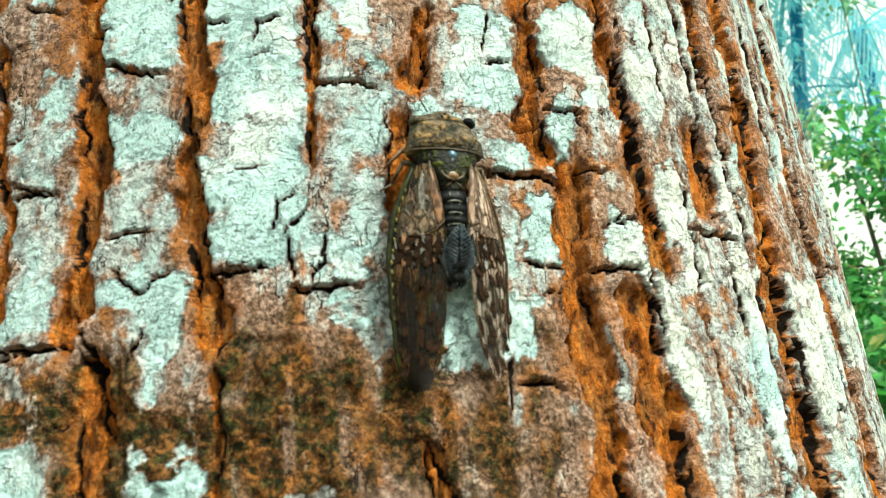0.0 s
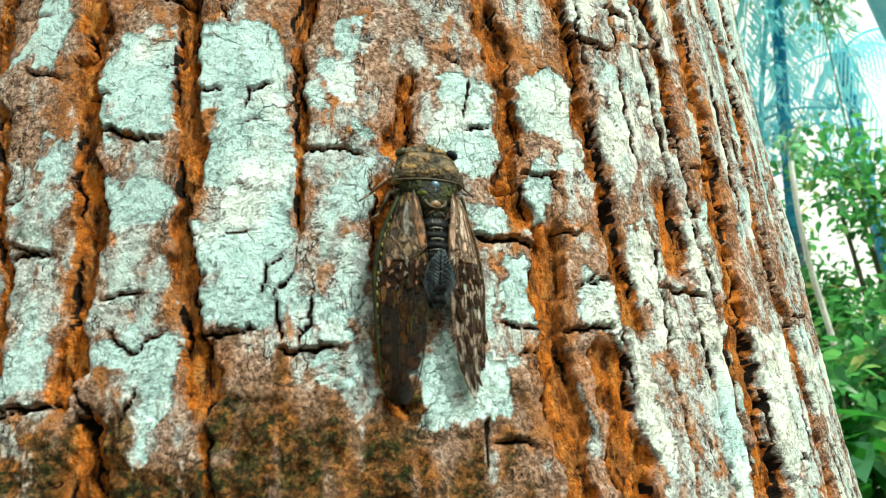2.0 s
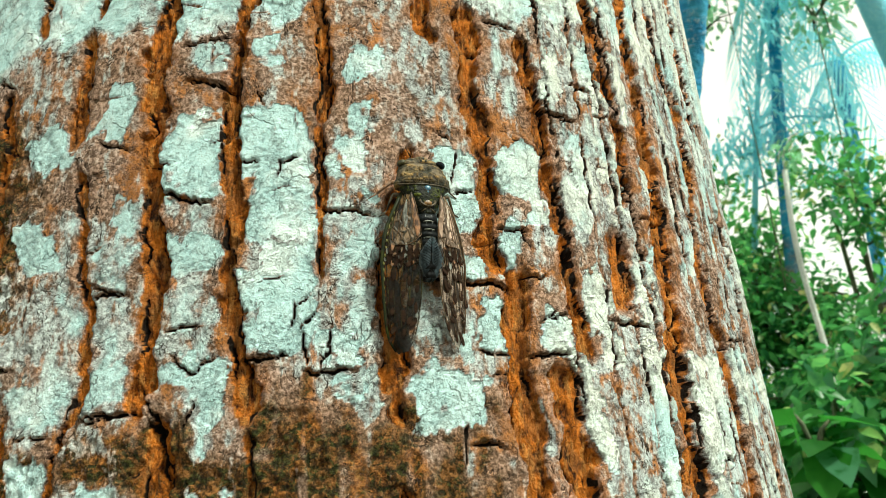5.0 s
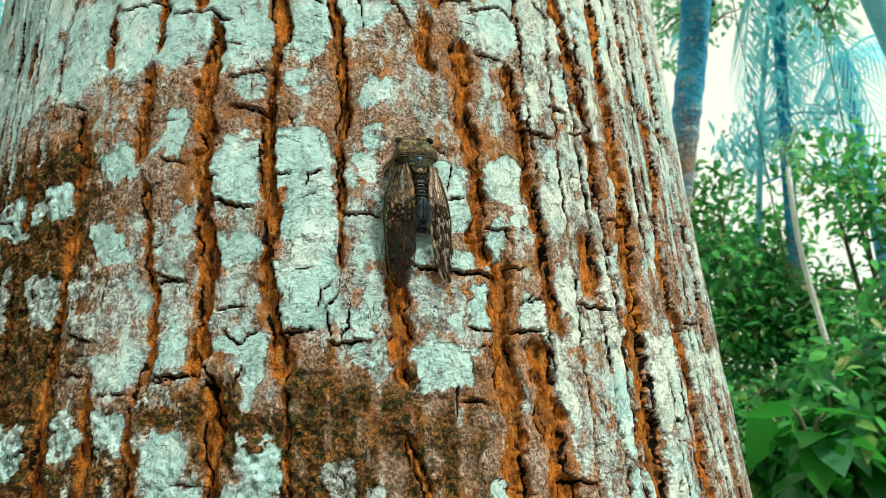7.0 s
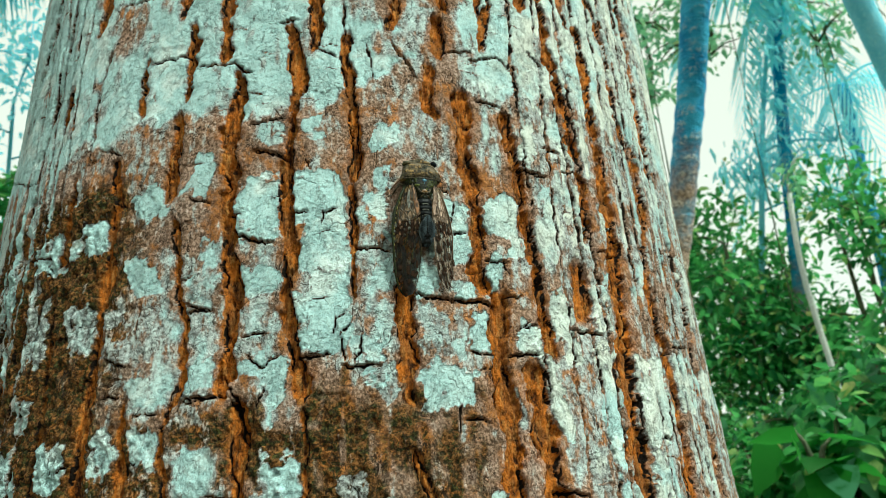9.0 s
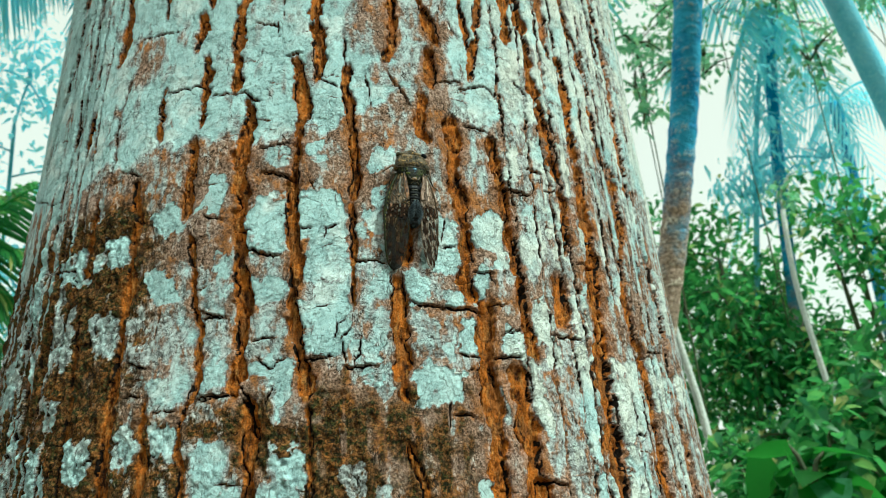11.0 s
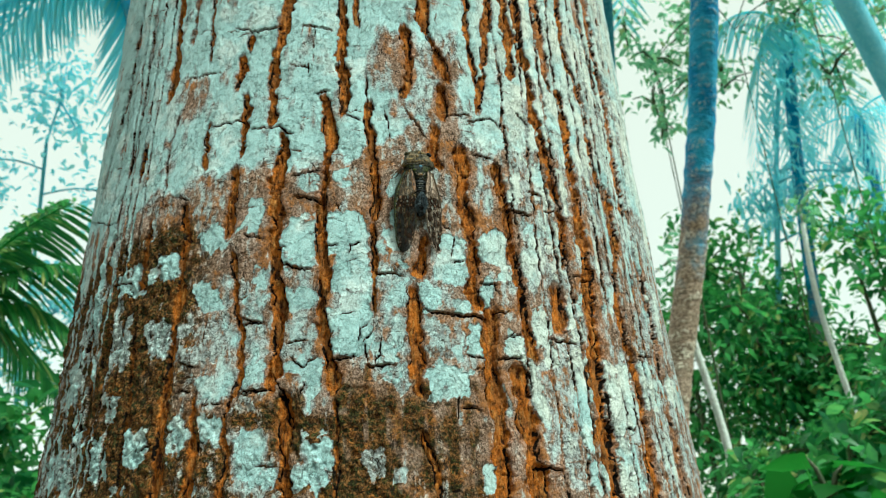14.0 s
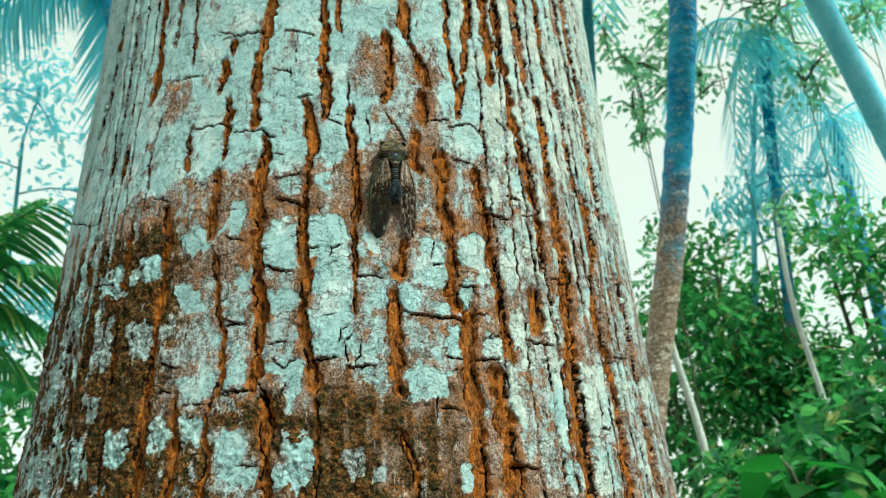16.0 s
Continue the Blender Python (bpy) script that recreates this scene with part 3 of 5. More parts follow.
lichen(1.05, 55, 185, 7.8, 11.1, 0.03)
lichen(1.05, 77, 195, 7.6, 9.5, -0.07)
lichen(0.9, 42, 167, 4.7, 4.8, -0.07)
lichen(0.8, 58, 166, 3.8, 3.8, -0.08)
lichen(1, 71, 170, 3.2, 6.8, 0.13)
lichen(1.1, 82, 147, 5.0, 5.4, 0.03)
lichen(1.1, 100, 151, 4.6, 14.0, -0.04)
lichen(1.1, 92, 126, 3.6, 14.2, -0.20)
lichen(1.05, 118, 124, 6.1, 23.2, 0.03)
lichen(1.05, 145, 128, 13.8, 17.3, 0.15)
lichen(0.9, 175, 137, 9.3, 12.2, -0.06)
lichen(0.9, 213, 137, 21.8, 8.1, -0.60)
lichen(1, 142, 93, 7.3, 12.7, -0.04)
lichen(0.9, 121, 87, 7.7, 7.5, -0.29)
lichen(0.8, 148, 177, 5.7, 9.7, 0.16)
lichen(0.8, 207, 187, 14.9, 16.8, 0.39)
lichen(0.8, 116, 199, 4.7, 11.2, -0.04)
lichen(0.9, 123, 164, 4.8, 10.7, 0.09)
lichen(0.8, 96, 157, 3.2, 9.2, 0.17)
lichen(0.85, 102, 200, 3.9, 10.5, -0.19)
lichen(0.8, 96, 191, 3.4, 12.0, -0.01)
lichen(0.85, 65, 85, 4.2, 4.7, -0.12)
lichen(0.7, 27, 89, 3.3, 3.3, 0.02)
lichen(0.6, 18, 95, 4.5, 4.5, -0.12)
lichen(0.9, -91, 196, 8.4, 8.2, 0.17)
lichen(0.9, -62, 175, 7.0, 8.0, -0.22)
lichen(0.85, -119, 195, 11.6, 8.2, -0.50)
lichen(1, -41, 215, 3.8, 8.8, 0.21)
lichen(0.75, -35, 177, 4.4, 8.3, -0.01)
lichen(0.9, -64, 206, 6.1, 5.1, -0.03)
lichen(0.7, -91, 160, 6.9, 9.1, -0.39)
lichen(0.62, -62, 153, 13.7, 10.0, -0.07)
lichen(0.85, -57, 133, 9.2, 6.6, -0.23)
lichen(0.8, -35, 135, 5.6, 5.2, -0.08)
lichen(0.95, -13, 131, 5.5, 12.2, -0.01)
lichen(1, -13, 138, 7.3, 2.9, -0.13)
lichen(0.95, -32, 99, 7.9, 11.1, -0.15)
lichen(0.98, -9, 97, 7.2, 11.3, -0.06)
lichen(0.9, -55, 112, 5.6, 6.6, -0.21)
lichen(0.85, -72, 111, 5.3, 7.1, 0.08)
lichen(0.85, -94, 109, 7.6, 7.5, -0.00)
lichen(0.75, -114, 128, 5.6, 6.8, -0.11)
lichen(0.8, -120, 106, 6.3, 9.1, -0.19)
lichen(0.75, -160, 106, 14.5, 11.0, -0.41)
lichen(0.8, -26, 91, 3.7, 7.4, -0.10)
lichen(0.7, -39, 91, 3.6, 6.7, -0.13)
lichen(0.7, -63, 88, 5.4, 2.4, 0.12)
lichen(0.6, -37, 153, 5.0, 7.8, -0.02)
lichen(0.6, -105, 218, 4.5, 7.8, 0.06)
lichen(0.75, 28, 153, 3.7, 5.2, 0.02)
lichen(0.7, 30, 131, 3.1, 6.2, -0.02)
lichen(0.7, -16, 153, 6.3, 6.5, -0.01)
lichen(0.75, 14, 154, 2.5, 3.9, -0.19)
lichen(0.8, 31, 171, 5.1, 8.2, 0.02)
lichen(0.9, 28, 209, 3.2, 6.0, 0.11)
lichen(0.85, 40, 169, 3.1, 4.8, 0.17)
lichen(0.7, 46, 150, 5.1, 7.9, -0.02)
lichen(0.65, 52, 146, 5.2, 6.5, 0.04)
lichen(0.7, 45, 287, 6.1, 6.4, 0.13)
lichen(0.95, 29, 226, 3.6, 3.9, -0.05)
lichen(0.8, 55, 143, 2.6, 5.2, 0.06)
lichen(0.7, 75, 121, 2.4, 7.5, 0.03)
lichen(0.6, 108, 130, 4.0, 10.7, 0.09)
lichen(0.65, 99, 114, 4.6, 10.0, -0.08)
lichen(0.7, 129, 136, 2.8, 7.0, 0.05)
lichen(0.8, 181, 101, 8.9, 11.1, -0.13)
lichen(0.7, -117, 162, 7.0, 11.6, -0.13)
lichen(0.75, -165, 149, 11.2, 12.1, -0.20)
lichen(0.7, -101, 91, 5.4, 2.5, 0.02)
lichen(1, -44, 214, 3.4, 7.3, 0.26)
lichen(0.9, -62, 206, 5.8, 7.7, -0.08)
lichen(1, -21, 170, 3.9, 4.4, -0.25)
lichen(0.85, -37, 182, 3.7, 4.6, -0.05)
lichen(0.9, 31, 230, 4.6, 5.5, -0.12)
lichen(0.85, 3, 232, 3.8, 5.1, -0.14)
lichen(0.8, -16, 231, 4.7, 5.5, -0.07)
lichen(0.9, 27, 198, 3.2, 6.5, -0.37)
lichen(0.85, 30, 186, 2.8, 2.3, -0.28)
lichen(0.8, 21, 193, 2.4, 3.2, -0.11)
lichen(1.05, 54, 198, 5.5, 2.2, -0.60)
lichen(1, 58, 191, 3.2, 5.6, -0.01)
lichen(0.9, 57, 181, 3.1, 4.4, 0.05)
lichen(1.05, 75, 196, 5.6, 6.7, -0.20)
lichen(0.95, 80, 182, 4.5, 3.8, 0.26)
lichen(1, 70, 167, 2.4, 7.4, 0.23)
lichen(0.95, 59, 164, 3.0, 2.7, 0.32)
lichen(0.75, 99, 189, 4.3, 7.2, 0.08)
lichen(0.9, 114, 208, 5.3, 8.8, 0.03)
lichen(0.9, 109, 241, 5.3, 10.7, -0.25)
lichen(0.85, 123, 241, 4.6, 9.3, -0.13)
lichen(0.95, 92, 232, 3.7, 9.1, 0.04)
lichen(0.8, 90, 188, 3.0, 6.8, -0.11)
lichen(0.9, 133, 204, 4.4, 8.2, 0.14)


def build_trunk(tree):
    # the crusted upper part ends along an uneven line; some plates in it are bare
    edge = np.interp(U, [-170, -90, -54, -17, 15, 29, 45, 62, 90], [240, 236, 244, 236, 247, 252, 264, 254, 250])
    cover = step(-6, 8, Z - edge + 7 * fbm(U / 9, Z / 12, 5)) * (0.97 + 0.32 * fbm(U / 9, Z / 16, 6))
    bare = 0.7 * np.exp(-(((U - 30) / 13) ** 4 + ((Z - 304) / 22) ** 4)) + 0.8 * np.exp(-(((U - 33) / 8) ** 4 + ((Z - 272) / 7) ** 4)) + 0.7 * np.exp(-(((U - 55) / 10) ** 4 + ((Z - 285) / 34) ** 4))
    bare = bare + 0.45 * np.exp(-(((U + 88) / 10) ** 4 + ((Z - 300) / 18) ** 4)) + 0.3 * np.exp(-(((U - 85) / 32) ** 4 + ((Z - 225) / 36) ** 4))
    bare = np.clip(bare + 0.25 * fbm(U / 5, Z / 12, 7), 0, 1)
    cover = np.clip(cover - bare, 0, 1)
    right = step(78, 116, U) * (0.64 + 0.95 * fbm(U / 2.8, Z / 40, 8)) * (0.55 + 0.45 * step(150, 220, Z))
    # left-edge lichen, thickened so its colour carries the pale rim light
    left = step(-100, -132, U) * (0.70 + 0.85 * fbm(U / 3, Z / 36, 9)) * (0.72 + 0.28 * step(190, 240, Z))
    earthy = np.clip(step(136, 116, Z + 13 * fbm(U / 7, Z / 14, 14)) * step(-26, -2, U + 6 * fbm(U / 9, Z / 9, 18)) * step(74, 50, U + 8 * fbm(U / 9, Z / 9, 19)) * (0.55 + 0.75 * fbm(U / 4.5, Z / 22, 34)) * 1.3, 0, 1)
    damp = np.clip(np.exp(-(((U + 20 + 3 * fbm(U / 5, Z / 7, 37)) / 9) ** 4 + ((Z - 111 + 6 * fbm(U / 5, Z / 9, 38)) / 16) ** 4)) * 1.1, 0, 1)
    earthy = np.maximum(earthy, damp)
    grey = 0.51 + 0.20 * step(-4, -24, U) * step(-64, -48, U) * step(190, 170, Z) * step(112, 130, Z) + 0.08 * step(140, 190, Z) * step(-50, -30, U) * step(60, 30, U) + 0.16 * step(6, 14, U) * step(42, 34, U) * step(130, 150, Z) * step(186, 174, Z) + 0.10 * step(70, 100, U) + step(46, 60, U) * step(125, 105, U) * step(180, 205, Z) * (0.06 + 0.30 * fbm(U / 2.6, Z / 34, 36, 3)) + 0.20 * fbm(U / 4, Z / 8, 11, 4) + 0.16 * bare * fbm(U / 3, Z / 30, 33)
    grey = (grey + 0.13 * step(118, 106, Z) * step(-78, -58, U) * step(4, -6, U)) * (1 - 0.65 * earthy) * (1 - 0.5 * step(-82, -105, U) * step(232, 212, Z)) * (1 - 0.40 * bare)
    moss = step(236, 205, Z) * (0.12 + 0.88 * step(-52, -84, U)) * np.clip(1.0 + 0.6 * fbm(U / 12, Z / 14, 12), 0, 1)
    moss = np.maximum(moss, 0.9 * step(127, 112, Z - 6 * step(-5, -25, U) + 6 * fbm(U / 12, Z / 12, 17)) * np.clip(0.75 + 0.7 * fbm(U / 10, Z / 9, 13), 0, 1) * step(75, 45, U))
    moss = np.maximum(moss, earthy * np.clip(0.85 + 0.5 * fbm(U / 8, Z / 9, 16), 0, 1))
    grey = (grey - 0.13 * step(180, 194, Z) * step(-62, -50, U) * step(48, 36, U)) * (1 - 0.35 * moss)
    right = right * (1 - 0.5 * bare)
    # the bark beside a furrow has shed its crust
    shed = np.clip(HALO * (1 - 0.8 * np.clip(LIC, 0, 1)) * (1 - 0.7 * step(0.45, 0.8, cover)), 0, 1)
    lic = np.maximum.reduce([LIC * (1 - 0.85 * damp), cover, right * (1 - 0.4 * shed), left, grey * (1 - 0.32 * shed)])
    lic = np.clip(lic, 0, 1.1) * np.clip(1 - 1.25 * FUR, 0, 1) * (1 - CRK)
    ridge = 1 - np.abs(fbm(U / 5.5, Z / 6.5, 21, 3))
    rel = REL + 0.8 * fbm(U / 28, Z / 60, 20, 2) + (0.22 * ridge + 0.25 * fbm(U / 1.9, Z / 2.4, 22, 2)) * (1 - 0.7 * np.clip(lic, 0, 1))
    flake = 2.2 * fbm(U / 9, Z / 17, 25, 3)
    flake = (np.floor(flake) + step(0.72, 1.0, flake - np.floor(flake))) * 0.12
    rel += (flake + 0.3 * step(0.5, 0.85, LIC)) * (1 - FUR)
    rough = np.clip(np.maximum(earthy, moss), 0, 1) * (1 - FUR)
    rel += rough * (1.2 * fbm(U / 4.2, Z / 7.5, 26, 4) + 0.8 * fbm(U / 1.9, Z / 2.1, 28, 3) - 1.0 * np.abs(fbm(U / 5, Z / 13, 27, 3)))
    # clefts in the rough bark, cut shallow and painted with dark shade
    clefts = rough * step(0.13, 0.02, np.abs(fbm(U / 7, Z / 13, 29, 3))) * step(0.0, 0.5, fbm(U / 12, Z / 12, 35))
    rel -= 0.9 * clefts
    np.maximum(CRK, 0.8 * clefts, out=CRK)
    rel += FUR * (0.7 * fbm(U / 1.5, Z / 9, 23, 3) + 0.7 * fbm(U / 1.9, Z / 4.2, 24, 3))
    # plates: ridges parted by the furrows and, across, by fine splits
    shift = (CELL % 97) * 0.41 + 3.2 * fbm(U / 6, (CELL % 89) * 1.7, 30, 3)
    band = np.floor((Z + shift) / (26 + (CELL % 13)))
    ids = CELL * 131 + band.astype(np.int64)
    line = np.zeros(U.shape, bool)
    line[1:] |= band[1:] != band[:-1]
    near = line.astype(float)
    near[:-1] = np.maximum(near[:-1], 0.3 * line[1:])
    near[1:] = np.maximum(near[1:], 0.3 * line[:-1])
    open_here = near * (0.6 - 0.35 * step(215, 245, Z)) * np.clip(0.0 + 1.2 * fbm(U / 8, Z / 8, 31, 2), 0, 1)
    rel -= 1.2 * open_here * (1 - FUR)
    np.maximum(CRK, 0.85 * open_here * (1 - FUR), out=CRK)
    own = (((ids * 2654435761) >> 9) & 255) / 255.0
    lean = (((ids * 40503) >> 5) & 255) / 255.0
    inside = (Z + shift) / (26 + (CELL % 13)) - band
    rel += (0.35 * (own - 0.5) + 0.35 * (lean - 0.35) * (0.5 - inside)) * (1 - FUR) * (np.abs(U) < 230)
    rad = trunk_radius(ZED)[:, None] + rel / 1000
    X, Y, W = rad * np.sin(ANG)[None], -rad * np.cos(ANG)[None], np.repeat(ZED[:, None], len(ANG), 1)
    P = np.stack([X, Y, W], -1)
    du = np.roll(P, -1, 1) - np.roll(P, 1, 1)
    dv = np.empty_like(P)
    dv[1:-1], dv[0], dv[-1] = P[2:] - P[:-2], P[1] - P[0], P[-1] - P[-2]
    N = np.cross(du, dv)
    N /= np.linalg.norm(N, axis=-1, keepdims=True)
    nr, nc = U.shape
    r, c = np.meshgrid(np.arange(nr - 1), np.arange(nc), indexing="ij")
    c2 = (c + 1) % nc
    quads = np.stack([r * nc + c, r * nc + c2, (r + 1) * nc + c2, (r + 1) * nc + c], -1).reshape(-1, 4)
    fid = ids[:-1].copy()
    fur = np.maximum(FUR, CRK)[:-1]
    front = (np.abs(U[:-1]) < 225) & (Z[:-1] > 70) & (Z[:-1] < 430)
    fid[(fur > 0.45) | ~front] = -1
    fid = fid.reshape(-1)
    names, inverse, counts = np.unique(fid, return_inverse=True, return_counts=True)
    keep = [k for k in np.argsort(-counts) if names[k] != -1 and counts[k] > 150][:300]
    owner = np.zeros(len(names), int)
    for n, k in enumerate(keep):
        owner[k] = n + 1
    owner = owner[inverse]
    flatP, flatN = P.reshape(-1, 3), N.reshape(-1, 3)
    fields = {"furrow": np.maximum(FUR, 0.37 * shed).reshape(-1), "lichen": lic.reshape(-1), "moss": moss.reshape(-1), "crack": CRK.reshape(-1), "right_pale": (step(35, 115, U) * np.clip(0.8 + 0.4 * fbm(U / 12, Z / 25, 41), 0, 1)).reshape(-1)}
    order = np.argsort(owner, kind="stable")
    bounds = np.searchsorted(owner[order], np.arange(len(keep) + 2))
    for n in range(len(keep) + 1):
        q = quads[order[bounds[n]:bounds[n + 1]]]
        used, local = np.unique(q, return_inverse=True)
        me = bpy.data.meshes.new("trunk" if n == 0 else "bark_plate")
        me.vertices.add(len(used))
        me.vertices.foreach_set("co", flatP[used].ravel())
        me.loops.add(q.size)
        me.loops.foreach_set("vertex_index", local.ravel().astype(np.int32))
        me.polygons.add(len(q))
        me.polygons.foreach_set("loop_start", np.arange(0, q.size, 4, dtype=np.int32))
        me.polygons.foreach_set("use_smooth", np.ones(len(q), bool))
        me.update(calc_edges=True)
        for key, values in fields.items():
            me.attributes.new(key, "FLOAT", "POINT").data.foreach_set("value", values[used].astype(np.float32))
        me.normals_split_custom_set_from_vertices(flatN[used])
        me.materials.append(BARK)
        new(me.name, me).parent = tree


# ---- shapes
def tube(bm, points, radii, sides=8, ring=0.0):
    """A round limb through points."""
    pts, rings = [Vector(p) for p in points], []
    for n, p in enumerate(pts):
        way = (pts[min(n + 1, len(pts) - 1)] - pts[max(n - 1, 0)]).normalized()
        side = way.cross(Vector((0.31, 0.87, 0.11))).normalized()
        up = way.cross(side)
        rr = float(radii[n]) * (1 + ring * (n % 2))
        rings.append([bm.verts.new(p + rr * (math.cos(a) * side + math.sin(a) * up)) for a in (2 * math.pi * k / sides for k in range(sides))])
    for a, b in zip(rings, rings[1:]):
        for n in range(sides):
            bm.faces.new((a[n], a[(n + 1) % sides], b[(n + 1) % sides], b[n]))
    bm.faces.new(rings[0][::-1]), bm.faces.new(rings[-1])


def curve_through(points, count):
    """Points evenly along a smooth line through the given ones."""
    p = np.array(points, float)
    s = np.r_[0, np.cumsum(np.linalg.norm(np.diff(p, axis=0), axis=1))]
    q = np.stack([np.interp(np.linspace(0, s[-1], count), s, p[:, k]) for k in range(3)], 1)
    for _ in range(3):
        q[1:-1] = (q[:-2] + 2 * q[1:-1] + q[2:]) / 4
    return q


def leaf(verts, faces, base, way, normal, length, width):
    """A folded, pointed leaf of eight triangles."""
    side = way.cross(normal).normalized() * width
    n = len(verts)
    droop = normal * length
    verts += [base, base + way * length * 0.33 + side * 0.5 + droop * 0.05, base + way * length * 0.33 - droop * 0.03,
              base + way * length * 0.33 - side * 0.5 + droop * 0.05, base + way * length * 0.68 + side * 0.4 - droop * 0.02,
              base + way * length * 0.68 - droop * 0.1, base + way * length * 0.68 - side * 0.4 - droop * 0.02, base + way * length - droop * 0.22]
    faces += [(n, n + 2, n + 1), (n, n + 3, n + 2), (n + 1, n + 2, n + 5, n + 4), (n + 2, n + 3, n + 6, n + 5), (n + 4, n + 5, n + 7), (n + 5, n + 6, n + 7)]


def mesh_part(name, verts, faces, material, parent, label=""):
    me = bpy.data.meshes.new(name)
    me.from_pydata(verts, [], faces)
    me.materials.append(material)
    me.polygons.foreach_set("use_smooth", np.ones(len(faces), bool))
    ob = new(name, me)
    ob.parent = parent
    return tagged(ob, label)


def ball_point(rng):
    while True:
        v = Vector((rng.uniform(-1, 1), rng.uniform(-1, 1), rng.uniform(-1, 1)))
        if v.length < 1:
            return v


def thing(name, label, category, group="", at=(0, 0, 0)):
    ob = tagged(new(name), label, category, group)
    ob.location = at
    ob.empty_display_size = 0.1
    return ob


def woody(name, label, category, stem, radius, clumps, leaves, size, bark, leafmat, seed, group="", tip=0.35, slim=0.48, droop=0.0):
    """A stem through points, twigs to clumps (centre, radius), and leaves on them."""
    rng = random.Random(seed)
    root = Vector(stem[0])
    ob = thing(name, label, category, group, root)
    bm = bmesh.new()
    line = curve_through(stem, 26) - np.array(root)
    tube(bm, line, np.linspace(radius, radius * tip, 26), 10)
    part("trunk", bm, bark, ob)
    verts, faces, bm = [], [], bmesh.new()
    total = sum(c[1] ** 2 for c in clumps)
    for centre, r in clumps:
        centre = Vector(centre) - root
        near = Vector(min(line, key=lambda p: (Vector(p) - centre).length + 0.6 * max(0, p[2] - centre.z)))
        tube(bm, curve_through([near, (near + centre) / 2 + Vector((0, 0, 0.08)), centre], 6), np.linspace(radius * 0.3, 0.006, 6), 5)
        twigs = [centre + ball_point(rng) * r for _ in range(max(3, int(14 * r)))]
        for t in twigs:
            tube(bm, [centre, (centre + t) / 2 + Vector((0, 0, 0.03)), t], [0.008, 0.006, 0.003], 4)
        for _ in range(int(leaves * r * r / total)):
            p = rng.choice(twigs) if rng.random() < 0.6 else centre
            q = p + ball_point(rng) * r * 0.55
            way = Vector((rng.uniform(-1, 1), rng.uniform(-1, 1), rng.uniform(-0.9, 0.3) - droop)).normalized()
            nor = (Vector((0, 0, 1)) + ball_point(rng) * 0.7).normalized()
            s = size * rng.uniform(0.6, 1.3)
            leaf(verts, faces, q, way, nor, s, s * slim)
    tagged(part("branchwork", bm, bark, ob), kind="stuff")
    tagged(mesh_part("crown", verts, faces, leafmat, ob), kind="stuff")
    return ob


def frond(verts, faces, base, tip, sag, count, length, width, rng):
    """A feather frond: leaflets on both sides of an arched rib."""
    base, tip = Vector(base), Vector(tip)
    across = (tip - base).cross(Vector((0, 0, 1))).normalized()
    pts = []
    for n in range(count):
        s = n / (count - 1)
        p = base.lerp(tip, s) + Vector((0, 0, sag * 4 * s * (1 - s)))
        pts.append(p)
        way = (tip - base).normalized()
        for sign in (-1, 1):
            d = (across * sign * 0.75 + way * 0.7 + Vector((0, 0, -0.45 - 0.3 * rng.random()))).normalized()
            nor = (Vector((0, 0, 1)) + across * -sign * 0.4).normalized()
            leaf(verts, faces, p, d, nor, length * (0.45 + 1.1 * s * (1 - s) * 2) * rng.uniform(0.85, 1.1), width)
    return pts


def palm(name, label, stem, radius, fronds, bark, seed, rings=True, group="", leaflet=(0.32, 0.02), leafmat=LEAF_PALM):
    rng = random.Random(seed)
    root = Vector(stem[0])
    ob = thing(name, label, "palm", group, root)
    bm = bmesh.new()
    count = 150 if rings else 20
    tube(bm, curve_through(stem, count) - np.array(root), [radius * (1 - 0.15 * n / count) * (1 + (0.04 * rng.random() + 0.06 * (n % 3 == 0) if rings else 0)) for n in range(count)], 14)
    part("trunk", bm, bark, ob)
    for base, tip, sag in fronds:
        verts, faces = [], []
        pts = frond(verts, faces, Vector(base) - root, Vector(tip) - root, sag, 34, *leaflet, rng)
        f = mesh_part("frond", verts, faces, leafmat, ob)
        bm = bmesh.new()
        tube(bm, pts, np.linspace(0.012, 0.003, len(pts)), 5)
        part("rib", bm, leafmat, f)
    return ob


# ---- the ground and the tree that carries the cicada
def build_ground():
    bm = bmesh.new()
    bmesh.ops.create_grid(bm, x_segments=120, y_segments=120, size=1.0)
    for v in bm.verts:
        far = 1.5 + 300 * abs(v.co.x) ** 3, 1.5 + 300 * abs(v.co.y) ** 3
        v.co = Vector((v.co.x * far[0], v.co.y * far[1], 0))
        v.co.z = 0.05 * noise.noise(v.co * 0.8) - 0.02
    tagged(obj("ground", bm, SOIL), "brown leaf litter over forest soil", "ground", kind="structure")


build_ground()
host = thing("tree", "old tree trunk with rusty furrowed bark and pale mint lichen", "tree")


